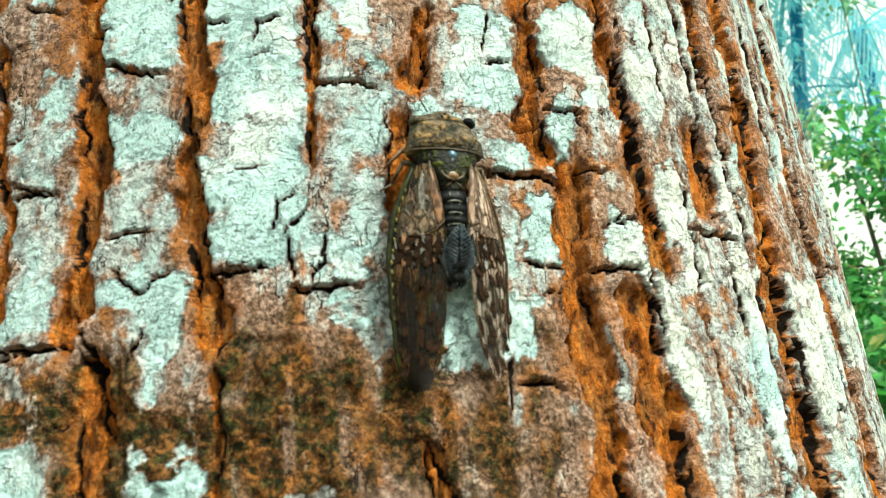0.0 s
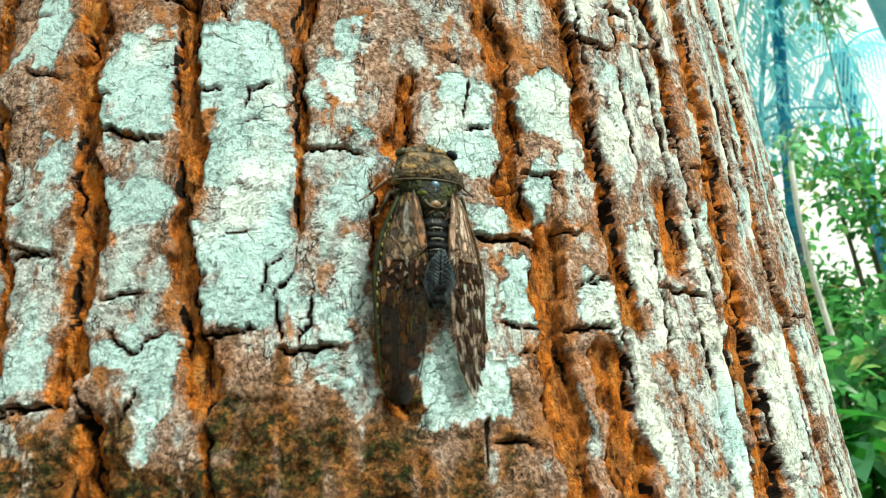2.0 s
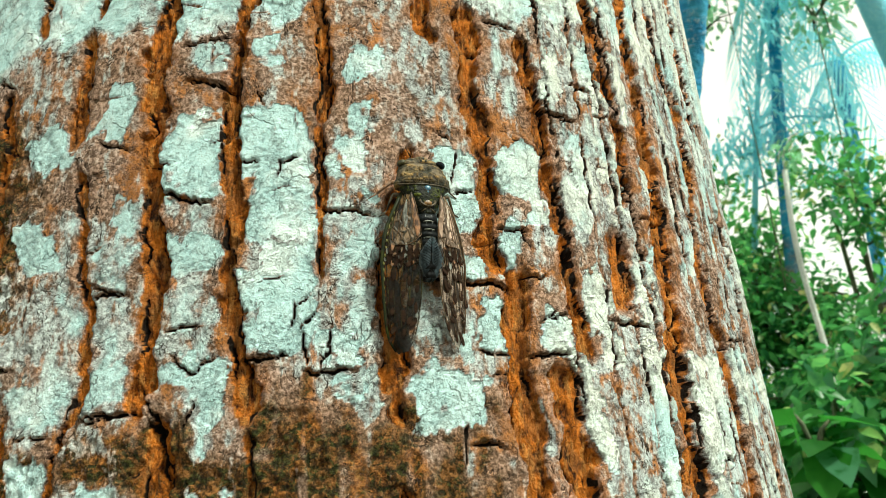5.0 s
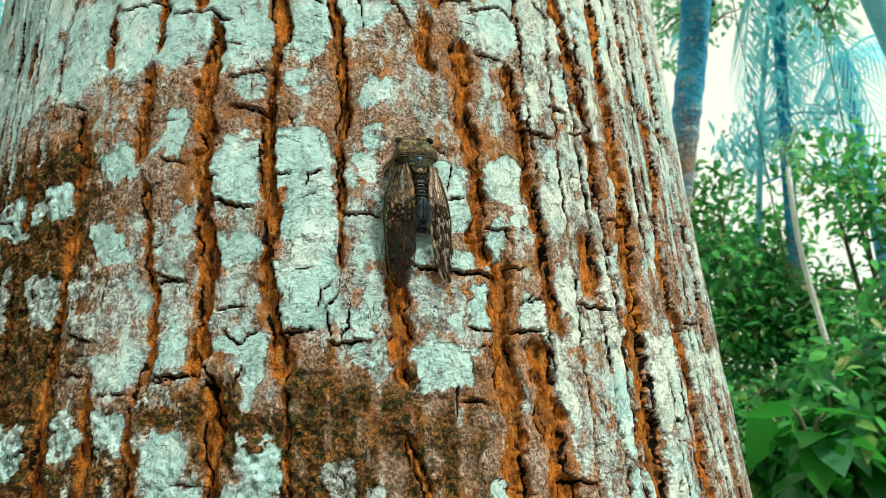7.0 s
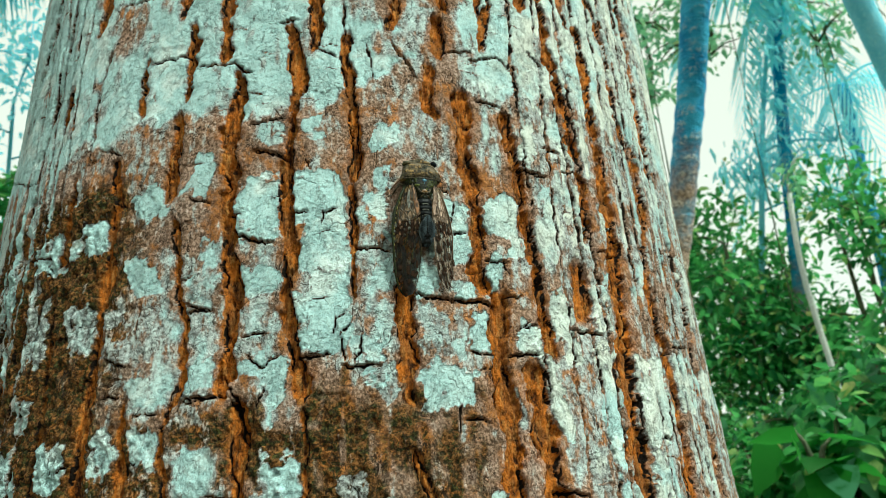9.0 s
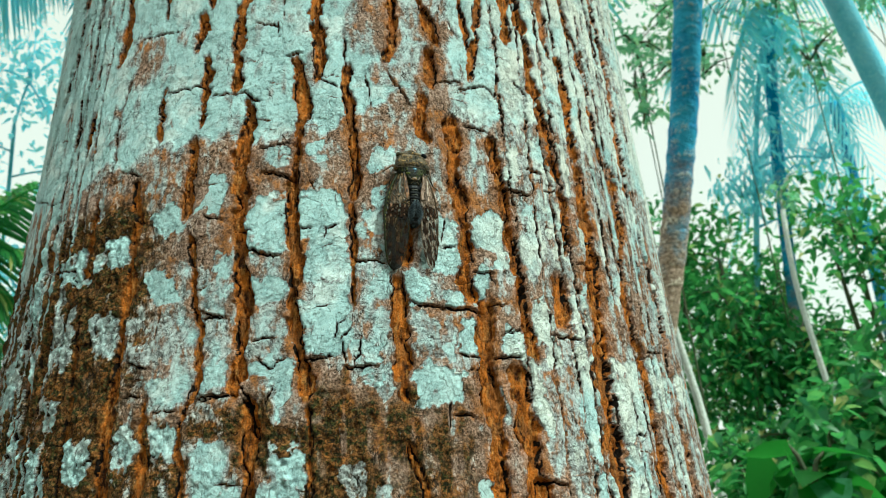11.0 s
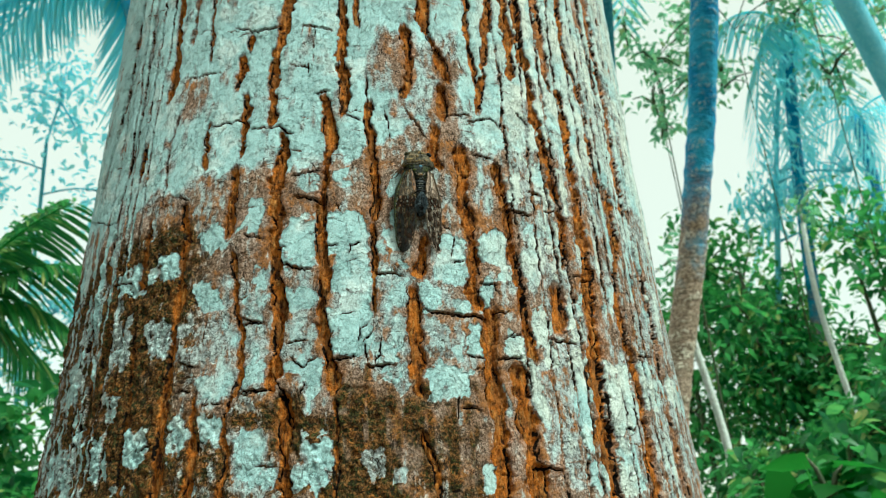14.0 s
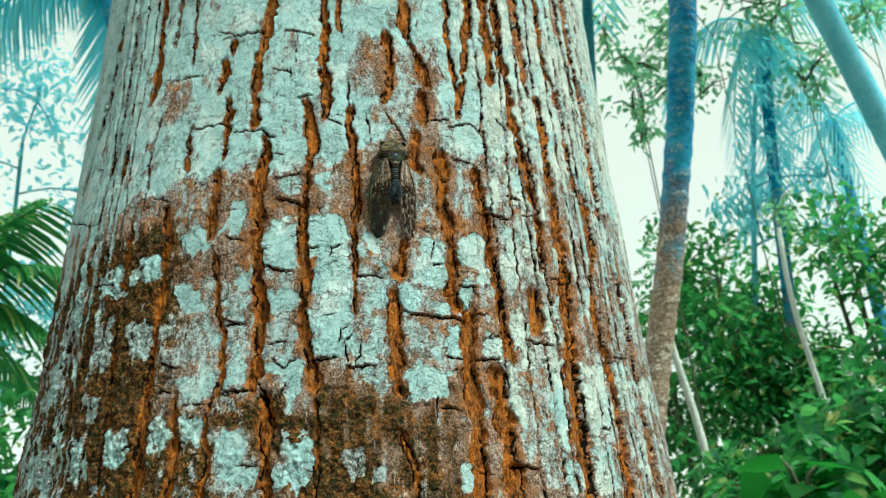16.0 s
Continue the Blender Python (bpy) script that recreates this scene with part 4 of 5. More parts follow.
def build_crown(tree):
    """Limbs that fork from the top of the trunk, each with its own leaves."""
    for n in range(7):
        rng = random.Random(200 + n)
        a = 2 * math.pi * n / 7 + rng.uniform(-0.3, 0.3)
        out = rng.uniform(0.9, 1.5)
        start = Vector((0.05 * math.cos(a), 0.05 * math.sin(a), 6.7))
        end = Vector((out * math.cos(a), out * math.sin(a), 7.9 + rng.uniform(-0.3, 0.8)))
        line = curve_through([start, start.lerp(end, 0.4) + Vector((0, 0, 0.3)), end], 10)
        bm = bmesh.new()
        tube(bm, line, np.linspace(0.09, 0.02, 10), 8)
        limb = part("limb", bm, HAZE_BARK, tree)
        verts, faces = [], []
        for _ in range(420):
            p = Vector(line[rng.randrange(4, 10)]) + ball_point(rng) * 0.65
            way = Vector((rng.uniform(-1, 1), rng.uniform(-1, 1), rng.uniform(-0.9, 0.3))).normalized()
            s = rng.uniform(0.09, 0.17)
            leaf(verts, faces, p, way, (Vector((0, 0, 1)) + ball_point(rng) * 0.7).normalized(), s, s * 0.45)
        tagged(mesh_part("foliage", verts, faces, LEAF_LIGHT, limb), kind="stuff")


build_crown(host)
build_trunk(host)

# ---- the cicada
def hull(bm, stations, sides=22, flat=0.75):
    """A body through cross-sections (y, half width, middle height, height above, depth below), in millimetres."""
    rings = []
    for y, w, zc, up, down in stations:
        ring = []
        for k in range(sides):
            a = 2 * math.pi * k / sides
            c, s = math.cos(a), math.sin(a)
            c = math.copysign(abs(c) ** flat, c)
            ring.append(bm.verts.new((w * c / 1000, y / 1000, (zc + (up if s > 0 else down) * s) / 1000)))
        rings.append(ring)
    for a, b in zip(rings, rings[1:]):
        for n in range(sides):
            bm.faces.new((a[n], a[(n + 1) % sides], b[(n + 1) % sides], b[n]))
    bm.faces.new(rings[0]), bm.faces.new(rings[-1][::-1])
    bmesh.ops.recalc_face_normals(bm, faces=bm.faces[:])


def dome(bm, x, y, z, rx, ry, rz):
    bmesh.ops.create_uvsphere(bm, u_segments=16, v_segments=10, radius=1, matrix=Matrix.Translation((x / 1000, y / 1000, z / 1000)) @ Matrix.Diagonal((rx / 1000, ry / 1000, rz / 1000, 1)))


def strand(bm, points, thick, sides=6):
    tube(bm, [(x / 1000, y / 1000, z / 1000) for x, y, z in points], [thick / 1000 * (1 - 0.45 * n / len(points)) for n in range(len(points))], sides)


def wing_edges(y, sign):
    """Inner and outer edge of a forewing, half-widths in millimetres at y; the left one is spread a little wider."""
    outer = np.interp(-y / 1.06, [-3, 0, 4, 10, 18, 26, 33, 37, 40], [5.2, 6.6, 8.2, 9.7, 10.9, 10.9, 10.2, 9.2, 7.4])
    inner = np.interp(-y / 1.06, [-3, 0, 4, 9, 14, 20, 27, 33, 37, 40], [4.4, 4.0, 3.3, 2.5, 2.2, 2.6, 2.7, 3.6, 5.0, 7.0])
    return float(inner), float(outer) * (1.0 if sign > 0 else 1.0 + 0.14 * step(2, -12, y))


def wing_point(s, y, sign):
    """A point of a forewing: s from 0 at its inner to 1 at its outer edge. It lies like a roof over the body."""
    a, b = wing_edges(y, sign)
    x = a + (b - a) * s
    lift = np.interp(-y, [-3, 4, 14, 26, 40], [6.2, 7.0, 6.3, 4.4, 2.6])
    return sign * x, y, float(lift) - 2.9 * max(s, 0.0) ** 1.3 + 0.35 * math.sin(3.1 * s)


def build_cicada():
    olive = shell_material()
    # left eye: its shaded look put into a dull olive colour
    shaded_eye = speckled("shaded_eye", (0.014, 0.013, 0.004), (0.050, 0.042, 0.012), (0.030, 0.026, 0.008), 1500, 0.3, 0.3, 0.3)
    black = speckled("black_shell", (0.003, 0.004, 0.003), (0.010, 0.012, 0.004), (0.030, 0.036, 0.004), 1000, 0.4, 0.12, 0.9, (1, 1, 1), 0.0006)
    green = speckled("green_marks", (0.006, 0.008, 0.002), (0.060, 0.070, 0.007), (0.004, 0.005, 0.002), 900, 0.45, 0.1, 0.8, (1, 1, 1), 0.0006, 0.07)
    slate = speckled("slate_shell", (0.002, 0.003, 0.003), (0.007, 0.009, 0.011), (0.003, 0.003, 0.004), 900, 0.45, 0.15, 0.9)
    fold = speckled("slate_blue_fold", (0.022, 0.036, 0.048), (0.110, 0.150, 0.180), (0.050, 0.070, 0.085), 700, 0.4, 0.3, 0.7, (1, 0.5, 1))
    rim = speckled("pale_rim", (0.045, 0.050, 0.050), (0.150, 0.160, 0.160), (0.012, 0.015, 0.017), 900, 0.5, 0.2)
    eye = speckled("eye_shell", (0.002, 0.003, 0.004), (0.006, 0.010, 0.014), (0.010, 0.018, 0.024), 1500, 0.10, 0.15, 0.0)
    tan = speckled("tan_leg", (0.10, 0.05, 0.025), (0.20, 0.105, 0.05), (0.05, 0.03, 0.015), 700, 0.45)
    # left wing (-1) has shade put into its colours, right wing (1) light
    mottle = {-1: netted("shaded_wing_base", (0.022, 0.016, 0.009), (0.19, 0.125, 0.075), (0.016, 0.014, 0.006), 620, (1, 0.6, 1)),
              1: netted("lit_wing_base", (0.10, 0.066, 0.044), (0.48, 0.34, 0.26), (0.05, 0.030, 0.017), 620, (1, 0.6, 1))}
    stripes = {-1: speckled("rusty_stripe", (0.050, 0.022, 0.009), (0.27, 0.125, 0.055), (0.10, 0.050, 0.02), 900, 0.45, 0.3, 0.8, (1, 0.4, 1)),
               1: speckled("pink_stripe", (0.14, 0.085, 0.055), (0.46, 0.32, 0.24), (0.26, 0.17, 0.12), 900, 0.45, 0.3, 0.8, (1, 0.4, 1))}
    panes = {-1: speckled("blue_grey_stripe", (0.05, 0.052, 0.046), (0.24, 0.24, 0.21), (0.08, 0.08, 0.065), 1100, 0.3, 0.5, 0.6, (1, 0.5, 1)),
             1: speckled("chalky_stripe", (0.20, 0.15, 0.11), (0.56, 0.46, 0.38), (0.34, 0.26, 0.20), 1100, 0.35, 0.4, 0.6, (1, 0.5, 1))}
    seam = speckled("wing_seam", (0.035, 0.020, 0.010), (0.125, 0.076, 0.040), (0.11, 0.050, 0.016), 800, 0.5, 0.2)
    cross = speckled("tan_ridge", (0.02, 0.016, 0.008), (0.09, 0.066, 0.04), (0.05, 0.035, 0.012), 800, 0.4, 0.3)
    # green left costa, darkened to paint the shaded flank
    costa = speckled("shaded_green_costa", (0.004, 0.006, 0.002), (0.016, 0.020, 0.005), (0.024, 0.028, 0.004), 500, 0.5, 0.15)
    veins = {-1: speckled("shaded_wing_vein", (0.008, 0.006, 0.003), (0.035, 0.026, 0.012), (0.05, 0.045, 0.016), 900, 0.7, 0.08), 1: speckled("lit_wing_vein", (0.05, 0.034, 0.020), (0.17, 0.12, 0.08), (0.10, 0.075, 0.045), 900, 0.7, 0.08)}
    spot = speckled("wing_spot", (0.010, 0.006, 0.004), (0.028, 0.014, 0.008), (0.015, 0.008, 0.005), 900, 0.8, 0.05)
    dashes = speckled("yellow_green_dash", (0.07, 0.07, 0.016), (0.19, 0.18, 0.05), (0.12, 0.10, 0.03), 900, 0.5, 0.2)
    # the same film twice, painted shaded for the left and lit for the right
    film = {-1: membrane_material("shaded_wing_film", (0.200, 0.125, 0.055), (0.007, 0.005, 0.003), 0.10, 0.60), 1: membrane_material("lit_wing_film", (0.58, 0.46, 0.38), (0.040, 0.025, 0.015), 0.34, 0.72)}
    bug = thing("cicada", "mottled brown cicada with spotted clear wings climbing bark", "cicada")

    bm = bmesh.new()
    hull(bm, [(9.6, 5.7, 3.6, 2.4, 2), (9.0, 6.2, 3.7, 3.0, 2.2), (8.0, 6.6, 3.8, 3.5, 2.4), (6.8, 6.9, 3.9, 3.95, 2.6), (5.6, 7.2, 4.0, 4.2, 2.6), (4.9, 7.4, 4.1, 4.2, 2.6), (4.4, 7.8, 4.1, 4.1, 2.6), (3.9, 8.0, 4.0, 4.0, 2.6), (3.1, 8.0, 3.9, 3.8, 2.6), (2.4, 7.6, 3.8, 3.4, 2.6)], 32, 0.92)
    collar = part("pronotum", bm, olive, bug, "olive brown mottled shield behind the head")
    for sign in (-1, 1):
        bm = bmesh.new()
        dome(bm, sign * 3.2, 6.9, 6.75, 2.0, 1.4, 0.75)
        dome(bm, sign * 1.1, 6.3, 7.75, 0.8, 1.7, 0.42)
        dome(bm, sign * 5.3, 5.6, 6.0, 1.3, 1.1, 0.8)
        part("swelling", bm, olive, collar)
    bm = bmesh.new()
    strand(bm, [(-7.4, 2.9, 5.2), (-5.6, 2.5, 6.7), (-3, 2.4, 7.5), (0, 2.4, 7.75), (3, 2.4, 7.5), (5.6, 2.5, 6.7), (7.4, 2.9, 5.2)], 0.24)
    part("collar_rim", bm, cross, collar)
    bm = bmesh.new()
    hull(bm, [(11.9, 2.2, 3.6, 0.8, 1), (11.5, 3.9, 3.6, 1.6, 1.6), (10.9, 5.0, 3.7, 2.2, 2), (10.1, 5.6, 3.7, 2.6, 2), (9.2, 6.0, 3.7, 2.8, 2)], 28, 0.9)
    dome(bm, 0, 10.9, 4.7, 2.2, 1.3, 1.4)
    head = part("head", bm, olive, bug, "short broad head with rusty markings")
    for sign in (-1, 1):
        bm = bmesh.new()
        dome(bm, 0, 0, 0, 1.4, 1.05, 1.2)
        bmesh.ops.transform(bm, matrix=Matrix.Translation((sign * 0.0055, 0.0098, 0.0052 if sign > 0 else 0.0044)) @ Matrix.Rotation(-0.5 * sign, 4, "Z"), verts=bm.verts[:])
        part("eye", bm, eye if sign > 0 else shaded_eye, head, "bulging glossy black eye" if sign > 0 else "bulging olive eye tinted as in shade")
        bm = bmesh.new()
        strand(bm, [(sign * 2.6, 12.2, 4.2), (sign * 3.4, 13.6, 4.4), (sign * 3.9, 15.2, 3.9)], 0.14, 5)
        part("antenna", bm, black, head)
    bm = bmesh.new()
    for x, y in ((0, 10.6), (-0.7, 9.9), (0.7, 9.9)):
        dome(bm, x, y, 6.9, 0.32, 0.32, 0.3)
    part("ocelli", bm, rim, head)
    bm = bmesh.new()
    hull(bm, [(4.0, 6.4, 4.1, 3.0, 2.6), (2.8, 6.6, 4.2, 3.25, 2.6), (1.0, 6.2, 4.3, 3.5, 2.8), (-1.2, 5.1, 4.3, 3.5, 2.8), (-3.2, 3.8, 4.2, 3.4, 2.8), (-5.2, 2.8, 4.2, 3.2, 2.6), (-6.6, 2.3, 4.2, 3.0, 2.4)])
    thorax = part("mesonotum", bm, black, bug, "glossy black and green thorax with a painted blue highlight")
    for sign in (-1, 1):
        bm = bmesh.new()
        dome(bm, sign * 3.0, 1.2, 6.95, 0.8, 1.6, 0.62)
        dome(bm, sign * 2.1, -0.7, 7.15, 1.6, 0.7, 0.55)
        dome(bm, sign * 4.9, 1.6, 6.0, 0.6, 1.3, 0.7)
        dome(bm, sign * 0.8, -2.2, 7.3, 0.7, 0.8, 0.42)
        part("marking", bm, green, thorax)
        bm = bmesh.new()
        strand(bm, [(sign * 2.2, -2.3, 7.3), (sign * 1.9, -3.2, 7.6), (sign * 1.1, -3.9, 7.8), (0, -4.1, 7.75)], 0.40)
        strand(bm, [(sign * 1.9, -5.6, 7.0), (sign * 1.1, -4.9, 7.3), (0, -4.2, 7.5)], 0.24)
        part("cross_ridge", bm, cross, thorax)
    amber = speckled("amber_shell", (0.05, 0.024, 0.006), (0.17, 0.085, 0.022), (0.02, 0.014, 0.005), 900, 0.35, 0.4, 0.6)
    bm = bmesh.new()
    dome(bm, 0, -2.9, 7.1, 1.5, 1.1, 0.7)
    part("scutellum", bm, amber, thorax, "amber knob with a pale rim")
    for x, y in ((-3.6, 1.6), (-2.9, 2.0), (3.9, 1.4)):
        bm = bmesh.new()
        dome(bm, x, y, 6.7, 0.55, 0.7, 0.35)
        part("pale_tuft", bm, panes[-1], thorax)
    # sky reflection on the thorax, put in as blue-coloured domes
    sheen = speckled("painted_blue_sheen", (0.010, 0.045, 0.085), (0.045, 0.130, 0.190), (0.006, 0.014, 0.020), 620, 0.26, 0.55, 0.8)
    bm = bmesh.new()
    dome(bm, 0.3, 1.3, 7.35, 1.1, 1.0, 0.55)
    dome(bm, 1.2, 0.5, 7.25, 0.8, 1.1, 0.50)
    dome(bm, 0.2, 0.2, 7.35, 0.5, 0.8, 0.45)
    part("sky_glint", bm, sheen, thorax, "blue sky reflection painted on raised domes")
    bm = bmesh.new()
    stations, widths = [], [3.4, 3.3, 3.2, 3.0, 2.8, 2.5, 2.2, 1.7]
    for n, w in enumerate(widths):
        y = -6.0 - 2.15 * n
        stations += [(y, w * 0.97, 4.0, w * 0.96, 2.6), (y - 1.2, w, 4.0, w * 1.0, 2.6), (y - 2.15, w * 0.985, 4.0, w * 0.985, 2.6)]
    stations += [(-23.3, 0.9, 3.6, 0.9, 1.0), (-23.9, 0.3, 3.5, 0.4, 0.4)]
    hull(bm, stations)
    belly = part("abdomen", bm, slate, bug, "dark slate ringed abdomen")
    for n, w in enumerate(widths[:5]):
        bm = bmesh.new()
        y = -8.2 - 2.3 * n
        strand(bm, [(w * 0.75 * math.sin(a), y, 4.0 + w * 1.02 * math.cos(a)) for a in np.linspace(-0.9, 0.9, 9)], 0.20, 5)
        part("ring", bm, panes[-1] if n < 3 else rim, belly)
    for x in (-0.85, 0.75):
        bm = bmesh.new()
        strand(bm, [(x + 0.12 * math.sin(2.1 * y), y, 4.0 + np.interp(-y, [6, 14], [3.3, 2.85])) for y in np.linspace(-6.4, -13.4, 12)], 0.11, 5)
        part("pale_line", bm, rim, belly)
    for sign in (-1, 1):
        bm = bmesh.new()
        cols = []
        for y in np.linspace(-13.0, -22.8, 27):
            s = (-13.0 - y) / 9.8
            w = 3.0 * math.sin(math.pi * min(1, 0.12 + 0.88 * s)) ** 0.8 + 0.12
            wave = 0.16 * math.sin(s * 58)
            cols.append([bm.verts.new((sign * (0.15 + w * k / 4) / 1000, (y - 1.6 * k / 4) / 1000, (8.3 - 3.4 * s - 0.25 * k + 0.5 * math.sin(math.pi * k / 4) + wave) / 1000)) for k in range(5)])
        for a, b in zip(cols, cols[1:]):
            for k in range(4):
                bm.faces.new((a[k], a[k + 1], b[k + 1], b[k]))
        bmesh.ops.solidify(bm, geom=bm.faces[:], thickness=0.00015)
        bmesh.ops.recalc_face_normals(bm, faces=bm.faces[:])
        lobe = part("hind_wing", bm, fold, bug, "folded blue-grey hind wing with oblique ribs")
        bm = bmesh.new()
        strand(bm, [(sign * (0.22 + 3.05 * math.sin(math.pi * min(1, 0.12 + 0.88 * s)) ** 0.8), -13.1 - 9.8 * s - 1.6, 8.2 - 3.4 * s) for s in np.linspace(0, 0.95, 12)], 0.09, 5)
        part("wing_edge", bm, rim, lobe)
        for n in range(11):
            y = -14.0 - 0.68 * n
            w = 2.8 * math.sin(math.pi * min(1, 0.2 + 0.067 * n)) ** 0.8
            bm = bmesh.new()
            z = 8.75 - 0.225 * n
            strand(bm, [(sign * 0.3, y - 1.1, z), (sign * (0.3 + w * 0.5), y - 0.3, z + 0.25), (sign * (0.2 + w), y + 0.5, z - 0.3)], 0.10, 5)
            part("rib", bm, slate, lobe)
    for sign in (-1, 1):
        bm = bmesh.new()
        grid = [[bm.verts.new(np.array(wing_point(s, y, sign)) / 1000) for s in np.linspace(0, 1, 13)] for y in np.linspace(1, -42.2, 48)]
        for a, b in zip(grid, grid[1:]):
            for k in range(12):
                bm.faces.new((a[k], a[k + 1], b[k + 1], b[k]))
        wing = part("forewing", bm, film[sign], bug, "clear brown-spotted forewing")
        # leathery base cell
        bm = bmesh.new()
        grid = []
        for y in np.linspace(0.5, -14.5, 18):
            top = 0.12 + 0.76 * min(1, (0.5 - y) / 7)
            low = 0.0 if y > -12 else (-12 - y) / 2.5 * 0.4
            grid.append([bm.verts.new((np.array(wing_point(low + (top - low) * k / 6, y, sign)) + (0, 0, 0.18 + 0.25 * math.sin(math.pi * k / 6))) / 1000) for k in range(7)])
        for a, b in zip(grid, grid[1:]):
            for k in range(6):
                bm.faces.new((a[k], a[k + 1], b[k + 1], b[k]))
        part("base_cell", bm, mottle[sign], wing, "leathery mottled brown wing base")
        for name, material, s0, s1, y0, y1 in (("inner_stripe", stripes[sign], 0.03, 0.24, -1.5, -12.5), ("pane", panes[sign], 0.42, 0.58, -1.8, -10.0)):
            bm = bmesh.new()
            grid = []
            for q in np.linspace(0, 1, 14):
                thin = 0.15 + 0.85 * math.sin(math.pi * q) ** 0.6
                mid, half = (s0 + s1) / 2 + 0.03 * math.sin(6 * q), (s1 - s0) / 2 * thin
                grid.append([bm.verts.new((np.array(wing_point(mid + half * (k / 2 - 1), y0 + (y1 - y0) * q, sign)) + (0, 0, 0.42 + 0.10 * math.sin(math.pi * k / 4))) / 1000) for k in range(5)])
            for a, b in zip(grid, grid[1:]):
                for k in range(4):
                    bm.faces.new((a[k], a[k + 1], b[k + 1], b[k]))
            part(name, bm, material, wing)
        bm = bmesh.new()
        border = [(0.0, y) for y in np.linspace(-1.5, -12, 8)] + [(0.18, -13.6), (0.42, -14.7), (0.66, -14.5), (0.80, -13.2)] + [(0.82, y) for y in np.linspace(-12, -5, 5)]
        strand(bm, [np.array(wing_point(s, y, sign)) + (0, 0, 0.28) for s, y in border], 0.15, 6)
        part("cell_seam", bm, seam, wing)
        for s0, s1 in ((0.16, 0.30), (0.34, 0.60), (0.56, 0.74)):
            bm = bmesh.new()
            strand(bm, [np.array(wing_point(s0 + (s1 - s0) * q + 0.03 * math.sin(7 * q + 9 * s0), -2.0 - 11.5 * q, sign)) + (0, 0, 0.42) for q in np.linspace(0, 1, 12)], 0.13, 5)
            part("vein", bm, seam, wing)
        runs = [(1.0, 1.0, 1, -41.5, 0.62 if sign < 0 else 0.35), (0.86, 0.90, 0, -37, 0.20), (0.62, 0.78, 0, -36, 0.16), (0.36, 0.60, -2, -37, 0.15), (0.12, 0.40, -6, -38, 0.15), (0.0, 0.02, 0, -40, 0.18), (0.45, 0.22, -14, -35, 0.12)]
        for s0, s1, y0, y1, thick in runs:
            bm = bmesh.new()
            strand(bm, [np.array(wing_point(s0 + (s1 - s0) * q + 0.03 * math.sin(9 * q + 5 * s0), y0 + (y1 - y0) * q, sign)) + (0, 0, 0.12) for q in np.linspace(0, 1, 18)], thick, 5)
            part("vein", bm, (costa if sign < 0 else seam) if s0 == 1.0 else veins[sign], wing)
        bm = bmesh.new()
        grid = []
        for q in np.linspace(0, 1, 8):
            thin = 0.2 + 0.8 * math.sin(math.pi * q) ** 0.5
            grid.append([bm.verts.new((np.array(wing_point(0.5 + 0.44 * thin * (k / 4 - 1), -14.2 - 6.0 * q - 0.5 * math.sin(9 * k), sign)) + (0, 0, 0.14)) / 1000) for k in range(9)])
        for a, b in zip(grid, grid[1:]):
            for k in range(8):
                bm.faces.new((a[k], a[k + 1], b[k + 1], b[k]))
        part("dark_band", bm, spot, wing)
        rng = random.Random(41 if sign > 0 else 43)
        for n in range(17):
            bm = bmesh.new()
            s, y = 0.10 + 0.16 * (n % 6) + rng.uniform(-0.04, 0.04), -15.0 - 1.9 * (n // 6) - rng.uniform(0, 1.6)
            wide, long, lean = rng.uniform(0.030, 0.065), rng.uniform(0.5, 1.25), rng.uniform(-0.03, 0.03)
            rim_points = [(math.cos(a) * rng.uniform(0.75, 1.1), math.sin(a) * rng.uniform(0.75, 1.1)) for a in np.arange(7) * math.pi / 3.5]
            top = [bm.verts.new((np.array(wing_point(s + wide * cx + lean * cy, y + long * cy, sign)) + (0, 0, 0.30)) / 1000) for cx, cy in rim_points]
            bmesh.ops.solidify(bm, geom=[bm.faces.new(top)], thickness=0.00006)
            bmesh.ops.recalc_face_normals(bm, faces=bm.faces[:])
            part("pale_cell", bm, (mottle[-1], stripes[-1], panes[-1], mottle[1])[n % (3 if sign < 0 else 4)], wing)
        for n in range(13 if sign < 0 else 0):
            bm = bmesh.new()
            x, y, z = wing_point(0.95, -5.0 - 2.0 * n + rng.uniform(-0.3, 0.3), sign)
            dome(bm, x, y, z + 0.1, 0.24, rng.uniform(0.45, 0.8), 0.22)
            part("dash", bm, dashes, wing)
        rng = random.Random(31 if sign > 0 else 33)
        for n in range(24):
            bm = bmesh.new()
            y, s = -15.5 - 1.0 * n + rng.uniform(-0.8, 0.8), (0.15, 0.75, 0.45, 0.92, 0.3)[n % 5] + rng.uniform(-0.06, 0.06)
            x, y, z = wing_point(s, y, sign)
            long, wide = rng.uniform(1.1, 2.1), rng.uniform(0.45, 0.85)
            dome(bm, 0, 0, 0, wide, long, 0.10)
            bmesh.ops.transform(bm, matrix=Matrix.Translation((x / 1000, y / 1000, (z + 0.12) / 1000)) @ Matrix.Rotation(sign * rng.uniform(0.0, 0.6), 4, "Z") @ Matrix.Rotation(sign * 0.35, 4, "Y"), verts=bm.verts[:])
            part("spot", bm, spot, wing)
    legs = []
